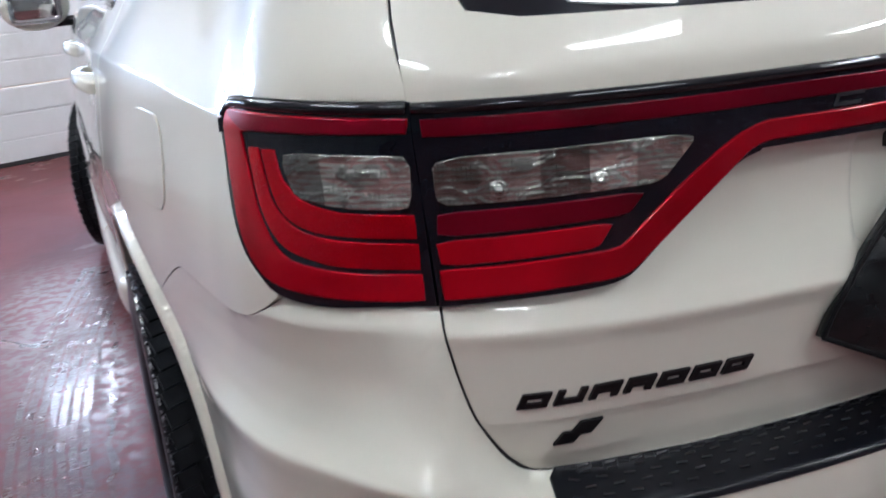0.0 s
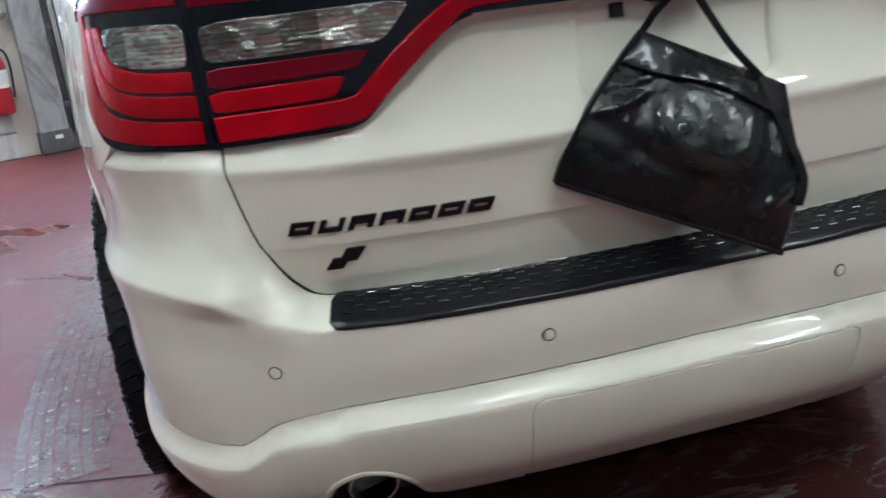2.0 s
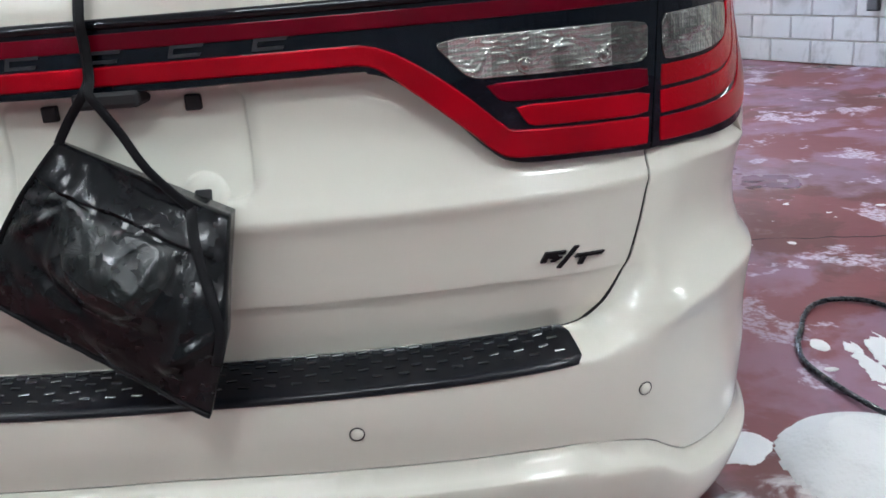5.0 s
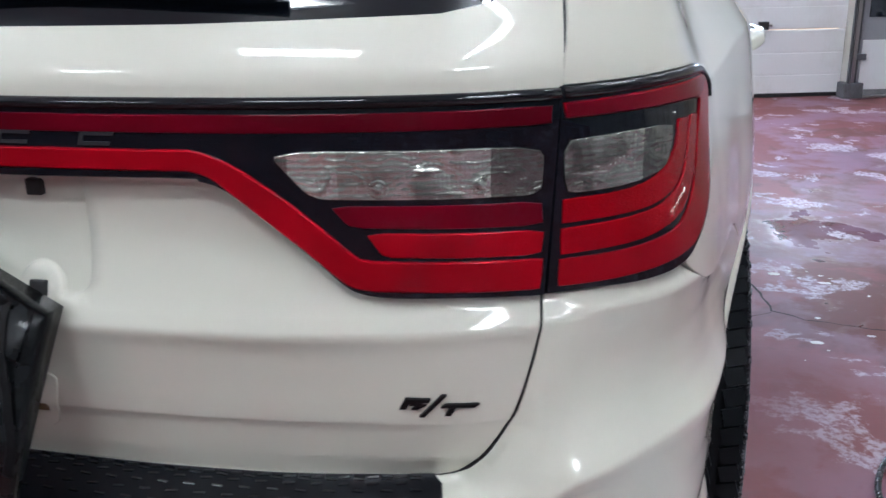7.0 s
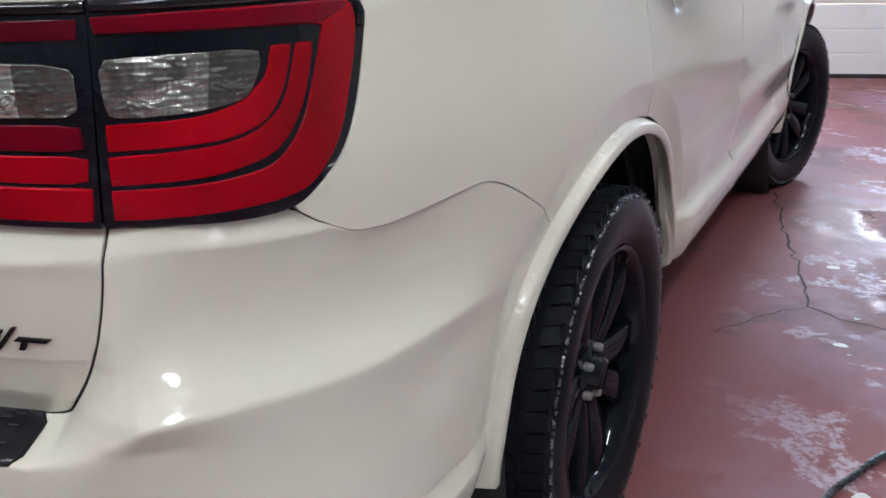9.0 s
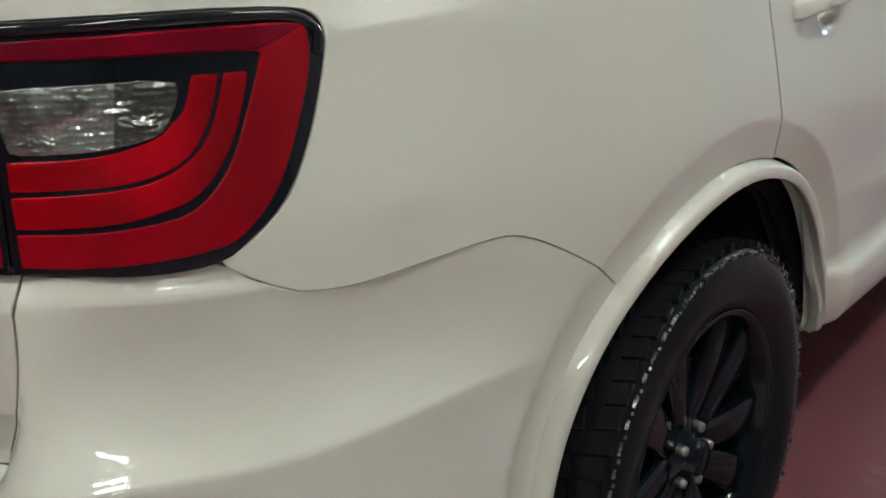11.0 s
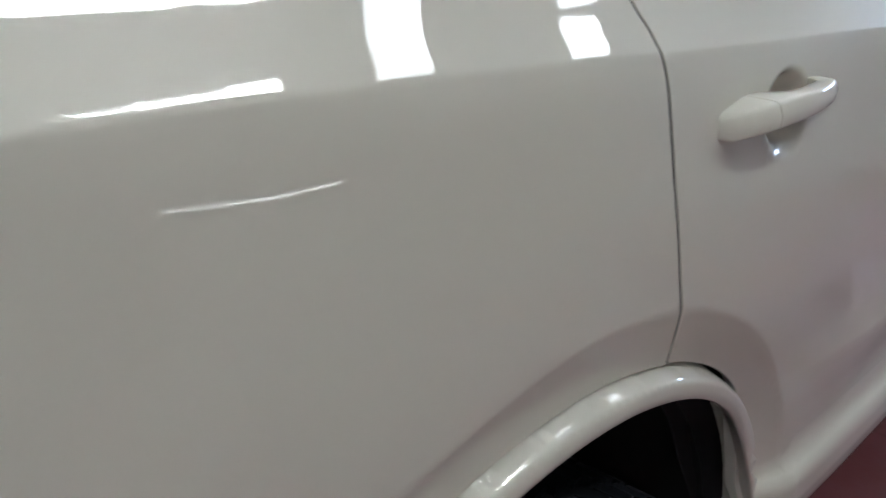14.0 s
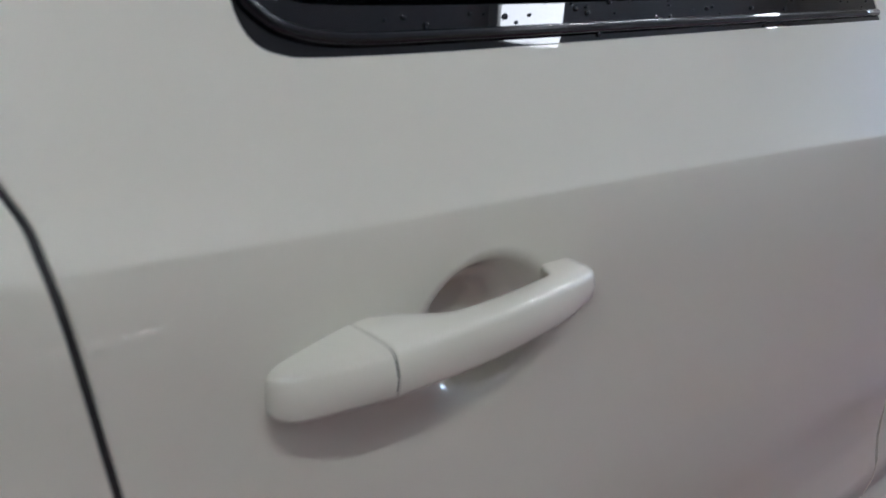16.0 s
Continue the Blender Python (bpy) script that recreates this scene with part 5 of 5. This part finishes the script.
    part("brake_disc", bm, STEEL, w)
    return w


first_wheel = wheel()
first_wheel.parent = car
first_wheel.matrix_basis = pose(.849, 1.095, .386, 17)
copy_thing(first_wheel, pose(-.849, 1.095, .386, 40, 0, 180))
copy_thing(first_wheel, pose(.842, 4.145, .386, 8, 0, -17))
copy_thing(first_wheel, pose(-.842, 4.145, .386, 60, 0, 163))

# ---- bag hanging from the tailgate ----
bag = thing("bag", "shiny black vinyl bag hanging crooked from the tailgate by its strap", "bag", place=(-.02, .0, .70))
BAG_HOME = Matrix.Translation((.02, .0, -.70))
BAG_LEFT = (Vector((-.073, .015, 1.048)), Vector((-.165, .016, .945)), Vector((-.218, .021, .848)))
BAG_RIGHT = (Vector((.133, -.026, .946)), Vector((.127, -.056, .878)), Vector((.124, -.086, .815)), Vector((.087, -.084, .708)))


def bag_flat(u, v):
    """The plain sheet of the bag: u across, v down, both 0 to 1."""
    a, b, c = BAG_LEFT
    left = a * (1 - v) ** 2 + (b * 2 - (a + c) * .5) * 2 * v * (1 - v) + c * v * v
    p, q, r, w = BAG_RIGHT
    right = p.lerp(q, v / .30) if v < .30 else q.lerp(r, (v - .30) / .25) if v < .55 else r.lerp(w, (v - .55) / .45)
    return left.lerp(right, u)


def ridge(u, v, u0, v0, u1, v1, width):
    """1 on the fold between two points of the sheet, falling off sideways."""
    du, dv = u1 - u0, v1 - v0
    k = min(1.0, max(0.0, ((u - u0) * du + (v - v0) * dv) / (du * du + dv * dv)))
    d = math.hypot(u - u0 - k * du, v - v0 - k * dv)
    return math.exp(-(d / width) ** 2) * (.35 + .65 * math.sin(math.pi * min(.95, .1 + k * .85)))


def bag_depth(u, v):
    uu, vv = min(1.0, max(0.0, u)), min(1.0, max(0.0, v))
    d = .036 * math.sin(math.pi * uu) ** .8 * math.sin(math.pi * vv) ** .75
    pouch = (abs((u - .52) / .30) ** 3 + abs((v - .36) / .31) ** 3) ** (1 / 3)
    d += .012 * max(0, 1 - pouch ** 3) - .004 * math.exp(-((pouch - 1.08) / .08) ** 2)
    d += .011 * ridge(u, v, .05, .48, .24, .22, .030) + .007 * ridge(u, v, .06, .30, .20, .20, .022)
    d += .013 * ridge(u, v, .80, .82, .93, .60, .035) + .008 * ridge(u, v, .86, .30, .84, .66, .022)
    d -= .007 * ridge(u, v, .26, .20, .30, .55, .022) + .006 * ridge(u, v, .12, .55, .62, .80, .05)
    d += .005 * ridge(u, v, .40, .25, .50, .55, .022) + .005 * ridge(u, v, .62, .52, .72, .25, .022)
    d += .0035 * noise.noise(Vector((u * 5, v * 5, 2.0))) + .0018 * noise.noise(Vector((u * 15, v * 13, 7.0)))
    return max(0.0, d)


def on_bag(u, v, lift):
    p = bag_flat(u, v)
    return (p.x, p.y - bag_depth(u, v) - lift, p.z)


def bag_part(name, bm, mat, label=""):
    bmesh.ops.recalc_face_normals(bm, faces=bm.faces)
    ob = part(name, bm, mat, bag, label)
    ob.matrix_parent_inverse = BAG_HOME
    return ob


def bag_band(name, pts, radius, label="", flat=.25):
    ob = tube(name, pts, radius, WEBBING, bag, label, flat=flat)
    ob.matrix_parent_inverse = BAG_HOME
    return ob


bm = bmesh.new()
nu, nv = 56, 50
front = [[None] * (nv + 1) for _ in range(nu + 1)]
back = [[None] * (nv + 1) for _ in range(nu + 1)]
for i in range(nu + 1):
    for j in range(nv + 1):
        u, v = i / nu, j / nv
        x, y, z = on_bag(u, v, 0.0)
        gate = float(surface(x, z, "hatch")[1]) - .004
        behind = min(max(y + .010, bag_flat(u, v).y + .010 + .030 * u * (1 - v)), max(gate, y + .004))
        front[i][j] = bm.verts.new((x, y, z))
        back[i][j] = bm.verts.new((x, behind, z))
for i in range(nu):
    for j in range(nv):
        bm.faces.new((front[i][j], front[i][j + 1], front[i + 1][j + 1], front[i + 1][j]))
        bm.faces.new((back[i][j], back[i + 1][j], back[i + 1][j + 1], back[i][j + 1]))
for i in range(nu):
    bm.faces.new((front[i][0], front[i + 1][0], back[i + 1][0], back[i][0]))
    bm.faces.new((front[i + 1][nv], front[i][nv], back[i][nv], back[i + 1][nv]))
for j in range(nv):
    bm.faces.new((front[0][j + 1], front[0][j], back[0][j], back[0][j + 1]))
    bm.faces.new((front[nu][j], front[nu][j + 1], back[nu][j + 1], back[nu][j]))
bag_part("bag_body", bm, VINYL, "creased shiny black vinyl")

# a rounded pocket of paler vinyl under the folded header
POCKET = vinyl("pocket_vinyl", (.010, .012, .012), .42, .30)
outline = curve_line([(.20, .19), (.24, .36), (.33, .53), (.44, .63), (.56, .655), (.66, .59), (.735, .46), (.78, .33), (.82, .21)], 5)
outline += [(.82 - .62 * k / 12, .21 - .02 * k / 12) for k in range(1, 12)]
bm = bmesh.new()
rings = []
for i in range(1, 15):
    f = i / 14
    rings.append([bm.verts.new(on_bag(.52 + (u - .52) * f, .37 + (v - .37) * f, .0030 if i < 13 else (.0022 if i == 13 else -.001))) for u, v in outline])
for a, b in zip(rings, rings[1:]):
    for j in range(len(outline)):
        k = (j + 1) % len(outline)
        bm.faces.new((a[j], a[k], b[k], b[j]))
bm.faces.new(rings[0])
bag_part("pocket", bm, POCKET, "crinkled shiny pocket on the front")
bag_band("pocket_seam", [on_bag(u, v, .0030) for u, v in curve_line([(.34, .50), (.45, .535), (.56, .53), (.66, .555)], 6)], .0011, flat=1.0)
bm = bmesh.new()
rows_ = []
for i in range(49):
    u = .015 + .93 * i / 48
    edge_v = .165 + .022 * math.sin(u * 8 + .6) + .02 * u
    rows_.append([bm.verts.new(on_bag(u, v, l)) for v, l in ((-.002, -.002), (.006, .003), (edge_v * .35, .004 + .002 * math.sin(u * 23)), (edge_v * .7, .006), (edge_v * .95, .008), (edge_v + .006, .0065), (edge_v + .004, .0))])
for a, b in zip(rows_, rows_[1:]):
    for j in range(6):
        bm.faces.new((a[j], a[j + 1], b[j + 1], b[j]))
bag_part("flap", bm, VINYL, "folded header of shiny black vinyl")
bag_band("binding", [on_bag(u, .996, .002) for u in np.linspace(0.0, 1.0, 30)], .0035, flat=.6)
bag_band("binding", [on_bag(.004, v, .002) for v in np.linspace(0.0, 1.0, 30)], .0035, flat=.6)
bag_band("side_strap", [on_bag(u, v, .006) for u, v in curve_line([(.80, .01), (.84, .13), (.90, .27), (.955, .42), (.985, .56), (.99, .70)], 7)], .0068, "flat black webbing strap", .2)
# the strap: both ends rise to the latch, the bight goes on up over the light bar to the wiper
up_y = [float(surface(-.012, z, "hatch" if z > 1.2 else "body")[1]) for z in (1.13, 1.165, 1.19, 1.23, 1.27, 1.30)]
rise = [(-.015, up_y[0] - .016, 1.125), (-.014, up_y[1] - .013, 1.165), (-.014, up_y[2] - .015, 1.19), (-.012, up_y[3] - .008, 1.235), (-.010, up_y[4] - .014, 1.275), (-.008, up_y[5] - .032, 1.305)]
bag_band("strap", curve_line([on_bag(.01, .01, .002), (-.052, .006, 1.073), (-.030, -.006, 1.096), (-.020, -.010, 1.108)] + rise, 6), .0060, "flat black webbing strap", .25)
bag_band("strap", curve_line([on_bag(.80, .02, .006), (.046, -.026, 1.012), (.018, -.018, 1.058), (-.002, -.016, 1.090), (-.012, -.014, 1.106)] + [(x + .003, y - .003, z) for x, y, z in rise], 6), .0060, "", .25)

# ---- floor details ----
def floor_strip(name, pts, width, mat, label, z=.0015, jitter=0.0, seed=1, kind="structure"):
    rnd = random.Random(seed)
    line = dense(pts, .05, closed=False)
    bm = bmesh.new()
    prev = None
    for i, (x, y) in enumerate(line):
        x0, y0 = line[max(i - 1, 0)]
        x1, y1 = line[min(i + 1, len(line) - 1)]
        d = Vector((x1 - x0, y1 - y0)).normalized()
        n = Vector((-d.y, d.x))
        c = Vector((x, y)) + n * rnd.uniform(-jitter, jitter)
        w = width * rnd.uniform(max(.5, 1 - jitter * 45), min(1.2, 1 + jitter * 20))
        pair = [bm.verts.new((c.x + n.x * w / 2, c.y + n.y * w / 2, z)), bm.verts.new((c.x - n.x * w / 2, c.y - n.y * w / 2, z))]
        if prev:
            bm.faces.new((prev[0], prev[1], pair[1], pair[0]))
        prev = pair
    bmesh.ops.recalc_face_normals(bm, faces=bm.faces)
    return tagged(part(name, bm, mat, None, label, smooth_shade=False), kind=kind)


floor_strip("floor_crack", [(.93, 3.95), (1.02, 3.42), (1.15, 2.93), (1.21, 2.57)], .009, FLEXCRACK, "dark jagged crack in the floor", jitter=.018, seed=3)
floor_strip("floor_crack", [(1.21, 2.57), (1.37, 2.49), (1.67, 2.45), (2.6, 2.30), (3.8, 2.25)], .008, FLEXCRACK, "dark crack in the floor", jitter=.010, seed=5)
floor_strip("floor_crack", [(1.21, 2.56), (1.10, 2.44), (.97, 2.24)], .004, FLEXCRACK, "fine crack in the floor", jitter=.012, seed=6)
floor_strip("floor_joint", [(-5.5, 2.2), (-1.52, 1.15), (-.95, 1.0), (.3, .68)], .008, FLEXCRACK, "straight dark joint in the floor", z=.001)


def hose(name, pts, mat, label):
    line = curve_line(pts, 8)
    h = tube(name, line, .0085, mat, None, label)
    return tagged(h, category="hose")


hose("hose", [(2.3, -.9, .013), (1.75, -.15, .013), (1.60, .25, .07), (1.53, .50, .085), (1.49, .71, .075), (1.45, .95, .030), (1.40, 1.15, .013), (1.365, 1.32, .013), (1.39, 1.45, .013), (1.43, 1.54, .013), (1.48, 1.65, .013), (1.54, 1.73, .013), (1.62, 1.765, .013), (1.72, 1.73, .013), (1.785, 1.60, .013), (1.81, 1.41, .013), (1.79, 1.18, .013),
              (1.80, .95, .035), (1.95, .6, .04), (2.6, .2, .013), (3.6, -.3, .013)], HOSE, "black pressure washer hose lying in a loop on the floor")

# soap foam heaped on the floor, and thin smears of it
def soap(name, cx, cy, rx, ry, height, seed, label, rough=.22, step=.009, thin=0.0, lobes=()):
    bm = bmesh.new()
    ni, nj = int(2.6 * rx / step), int(2.6 * ry / step)
    grid = {}

    def edge_of(x, y):
        e = -math.log(sum(math.exp(-9 * math.hypot((x - bx) / lx, (y - by) / ly)) for bx, by, lx, ly in lobes or ((cx, cy, rx, ry),))) / 9
        e += rough * noise.noise(Vector((x * 2.3, y * 2.3, seed))) + rough * .5 * noise.noise(Vector((x * 7, y * 7, seed + 4)))
        e += rough * (.25 if thin else .06) * noise.noise(Vector((x * 19, y * 19, seed + 8)))
        return e + thin * max(0.0, noise.noise(Vector((x * 11, y * 6, seed + 2)))) + (.35 * thin * max(0.0, noise.noise(Vector((x * 42, y * 30, seed + 6)))) if thin > 2 else 0) 
    for i in range(ni + 1):
        for j in range(nj + 1):
            x, y = cx + (i / ni - .5) * 2.6 * rx, cy + (j / nj - .5) * 2.6 * ry
            e = edge_of(x, y)
            if e < 1.0:
                d = 1 - e
                h = height * min(1.0, d / .5) ** (.5 if thin else .85) * (1 + .55 * noise.noise(Vector((x * 4, y * 4, 9.0))) + .10 * noise.noise(Vector((x * 16, y * 16, 3.0))))
                grid[i, j] = bm.verts.new((x, y, .0015 + max(h, .0005)))
    for (i, j) in list(grid):
        q = [grid.get(k) for k in ((i, j), (i + 1, j), (i + 1, j + 1), (i, j + 1))]
        if all(q):
            bm.faces.new(q)
        elif sum(1 for v in q if v) == 3:
            bm.faces.new([v for v in q if v])
    bmesh.ops.delete(bm, geom=[v for v in bm.verts if not v.link_faces], context="VERTS")
    for v in bm.verts:
        if v.is_boundary:
            v.co.z = .0008
    return tagged(part(name, bm, FOAM, None, label), category="soap foam", kind="stuff")


soap("soap_foam", 1.57, .40, .60, .66, .060, 1.0, "heap of white soap foam on the wet floor", .10, .009,
     lobes=((1.35, .80, .235, .235), (1.52, .42, .42, .28), (1.60, .10, .44, .34), (1.78, .72, .22, .13)))
soap("soap_foam", .98, .395, .13, .022, .003, 3.0, "thin white soap film on the wet floor", .6, .004, 2.0)
soap("soap_foam", .97, .585, .12, .014, .002, 15.0, "streak of white soap on the floor", .5, .004, 1.4)
soap("soap_foam", 1.05, .69, .05, .05, .002, 18.0, "torn edge of white soap on the floor", .7, .005, 2.6)
soap("soap_foam", 1.615, 1.30, .050, .22, .003, 5.0, "streak of white soap on the floor", .5, .004, 2.2)
soap("soap_foam", 1.54, 1.33, .036, .18, .002, 6.0, "streak of white soap on the floor", .5, .004, 2.2)
soap("soap_foam", 1.455, 1.45, .030, .045, .002, 25.0, "fleck of white soap on the floor", .5, .004, 1.2)
soap("soap_foam", 1.435, 1.29, .030, .020, .002, 26.0, "fleck of white soap on the floor", .5, .004, 1.0)
flecks = random.Random(12)
for cx, cy, n, spread in ((1.42, 2.30, 7, .16), (1.62, 2.85, 9, .22), (1.32, 2.95, 5, .12), (1.95, 2.55, 6, .2)):
    for _ in range(n):
        r = flecks.uniform(.006, .020)
        soap("soap_bubbles", cx + flecks.gauss(0, spread), cy + flecks.gauss(0, spread * .8), r * flecks.uniform(.8, 1.8), r, .0012, flecks.uniform(0, 90), "fleck of white soap bubbles on the floor", .7, .005, 1.5)
soap("soap_foam", 1.02, .92, .12, .09, .006, 9.0, "small heap of white soap beside the tyre", .5, .006, 1.0)

# tyre tracks of water on the floor
def wet_material():
    m = material("wet_film", (.20, .085, .085), 0.22, 0, 0.5, 0.12)
    t, b = nodes_of(m)
    drops = noise_node(t, 45.0, 4, 0.6, coords(t, (.5, 1.6, 1)))
    left = between(t, noise_node(t, 3.5, 5, 0.6), .38, .62)
    col = mixcol(t, noise_node(t, 30.0, 4, 0.6), (.075, .028, .028), (.15, .10, .115))
    t.links.new(mixcol(t, left, (.10, .026, .024), col), b.inputs["Base Color"])
    t.links.new(ramp(t, noise_node(t, 12.0, 4, 0.6), [(.40, grey(.24)), (.62, grey(.5))]), b.inputs["Roughness"])
    b.inputs["Coat Weight"].default_value = 0.12
    bump(t, b, drops, 0.7, 0.006)
    return m


WET = wet_material()
TRACK = curve_line([(-.98, 3.75), (-1.06, 3.40), (-1.15, 2.98), (-1.22, 2.50), (-1.265, 2.05), (-1.27, 1.65), (-1.25, 1.30), (-1.22, 1.08)], 10)
for k, off in enumerate((-.105, -.070, -.035, .0, .035, .070, .105)):
    line = []
    for i, (x, y) in enumerate(TRACK):
        x1, y1 = TRACK[min(i + 1, len(TRACK) - 1)]
        x0, y0 = TRACK[max(i - 1, 0)]
        d = Vector((x1 - x0, y1 - y0)).normalized()
        line.append((x - d.y * off, y + d.x * off))
    floor_strip("tyre_track", line, .027, WET, "wet tyre track in several ribs on the floor", z=.0020 + .0003 * k, jitter=.003, seed=20 + k)
floor_strip("tyre_track", [(-1.00, 2.95), (-1.05, 2.5), (-1.09, 1.96), (-1.12, 1.5), (-1.135, 1.2)], .022, WET, "thin wet streak on the floor", z=.0022, jitter=.012, seed=31)

# ---- fittings at the bay front ----
def at_front(u, v, z):
    return FRONT_M @ Matrix.Translation((u, v, z))


def front_thing(name, label, category, u, v, z):
    t = thing(name, label, category)
    t.matrix_world = at_front(u, v, z)
    return t


for u, side in ((4.01, -1), (8.26, 1)):
    frame_t = front_thing("door_track", "dark steel door frame with a vertical track", "door track", u, 0, 0)
    box("jamb", (.11, .10, 3.0), RUSTY, frame_t, pose(0, .02, 1.5), .006)
    box("rail", (.035, .05, 2.9), STEEL, frame_t, pose(-side * .045, -.055, 1.46), .004)
    box("rail_lip", (.012, .03, 2.9), RUSTY, frame_t, pose(-side * .075, -.060, 1.46), .003)
    for z in (.35, .95, 1.6, 2.3):
        box("bracket", (.13, .035, .05), RUSTY, frame_t, pose(0, -.045, z), .004)
    box("foot_plate", (.17, .14, .13), RUSTY, frame_t, pose(-side * .03, -.02, .066), .006)
post = front_thing("wall_post", "grey stained steel post beside the overhead door", "post", 3.875, -.03, 0)
box("post_body", (.22, .14, 3.5), GREYPOST, post, pose(0, -.005, 1.752), .012)
box("post_shoe", (.25, .17, .17), RUSTY, post, pose(0, -.008, .0865), .01)
box("sticker", (.06, .004, .03), LABEL, post, pose(.02, -.096, .125), .001)

red = front_thing("fire_extinguisher", "red fire extinguisher with a white label on the wall", "fire extinguisher", 3.56, -.11, .36)
bm = bmesh.new()
lathe(bm, [(.001, 0), (.075, .004), (.085, .02), (.085, .36), (.070, .42), (.030, .45), (.028, .48), (.001, .48)], 28, Matrix.Rotation(radians(-90), 4, "Y"))
bmesh.ops.recalc_face_normals(bm, faces=bm.faces)
cyl = part("cylinder", bm, REDBOX, red)
bm = bmesh.new()
lathe(bm, [(.0857, .20), (.0857, .33)], 28, Matrix.Rotation(radians(-90), 4, "Y"))
part("label_band", bm, LABEL, cyl)
bm = bmesh.new()
add_box(bm, (.10, .03, .02), pose(0, -.01, .50), .006)
add_box(bm, (.12, .02, .014), pose(.01, -.01, .535, 0, -12), .004)
part("lever", bm, SEAL, red, smooth_shade=False)
tube("hose", curve_line([(.02, -.01, .49), (.09, -.03, .46), (.11, -.04, .36), (.10, -.05, .22), (.09, -.06, .12)], 5), .010, SEAL, red)
box("bracket", (.10, .02, .30), RUSTY, red, pose(0, .097, .22), .004)

valve = front_thing("tap", "grey pipe and tap on the wall", "tap", 3.70, -.03, 1.08)
tube("pipe", [(0, 0, -.02), (0, 0, .5), (0, 0, 1.4)], .013, STEEL, valve)
bm = bmesh.new()
lathe(bm, [(.001, -.03), (.035, -.03), (.035, .0), (.018, .01), (.018, .05), (.001, .05)], 16, pose(0, -.03, 0, 0, 0, 90))
bmesh.ops.recalc_face_normals(bm, faces=bm.faces)
part("tap_body", bm, STEEL, valve)

lock = front_thing("door_lock", "small black slide lock on the overhead door", "lock", 7.456, .085, .62)
box("lock_body", (.085, .05, .07), SEAL, lock, pose(0, -.02, 0), .008)
box("lock_bolt", (.05, .02, .02), STEEL, lock, pose(.05, -.02, 0), .003)

sd = front_thing("service_door", "steel service door with a dark window and pale kick plate", "door", 8.52, -.01, 0)
box("leaf", (.50, .05, 2.05), GREYPOST, sd, pose(0, 0, 1.03), .005)
box("window", (.40, .012, 1.2), GLASS, sd, pose(0, -.028, 1.28), .003)
box("kick_plate", (.46, .010, .42), DOOR, sd, pose(0, -.027, .28), .003)
box("threshold", (.52, .09, .02), STEEL, sd, pose(0, -.03, .012), .004)

# cable and outlet on the side wall
cab = thing("wall_cable", "black cable hanging down the block wall", "cable")
cab.matrix_world = SIDE_M
tube("cable", curve_line([(2.55, -.012, 2.2), (2.58, -.014, 1.4), (2.66, -.016, .8), (2.80, -.02, .35), (3.0, -.025, .14), (3.25, -.03, .22)], 8), .007, SEAL, cab)
outlet = thing("outlet", "black electrical outlet box on the wall", "outlet")
outlet.matrix_world = SIDE_M @ Matrix.Translation((1.78, -.03, .52))
box("outlet_box", (.10, .06, .14), SEAL, outlet, Matrix(), .008)
box("outlet_cover", (.085, .008, .12), RUSTY, outlet, pose(0, -.034, 0), .003)

# ---- concrete blocks of the two walls ----
def block_mesh(name, w, mat):
    bm = bmesh.new()
    add_box(bm, (w, .03, .190), Matrix(), .006, 1)
    me = bpy.data.meshes.new(name)
    bm.to_mesh(me)
    bm.free()
    me.materials.append(mat)
    return me


BLOCKS = {(w, m.name): block_mesh("block", w, m) for w in (.390, .190) for m in (BLOCK_WHITE, BLOCK_BEIGE)}


def lay_blocks(wall, m, u0, u1, courses, change):
    rnd = random.Random(8)
    for row in range(courses):
        u = u0 + (.2 if row % 2 else 0.0)
        if row % 2:
            spans = [(u0, .190)]
        else:
            spans = []
        while u + .4 <= u1 + 1e-6:
            spans.append((u, .390))
            u += .4
        if u1 - u > .19:
            spans.append((u, .190))
        for a, w in spans:
            mat = BLOCK_WHITE if a < change else BLOCK_BEIGE
            ob = new("block", BLOCKS[w, mat.name])
            ob.parent = wall
            ob.matrix_world = m @ pose(a + w / 2 + .005, -.006 + rnd.uniform(-.002, .002), .1 + row * .2, 0, 0, rnd.uniform(-.25, .25))


lay_blocks(wall_front, FRONT_M, 3.22, 3.78, 9, 99)
lay_blocks(wall_side, SIDE_M, .02, 5.2, 9, 2.5)
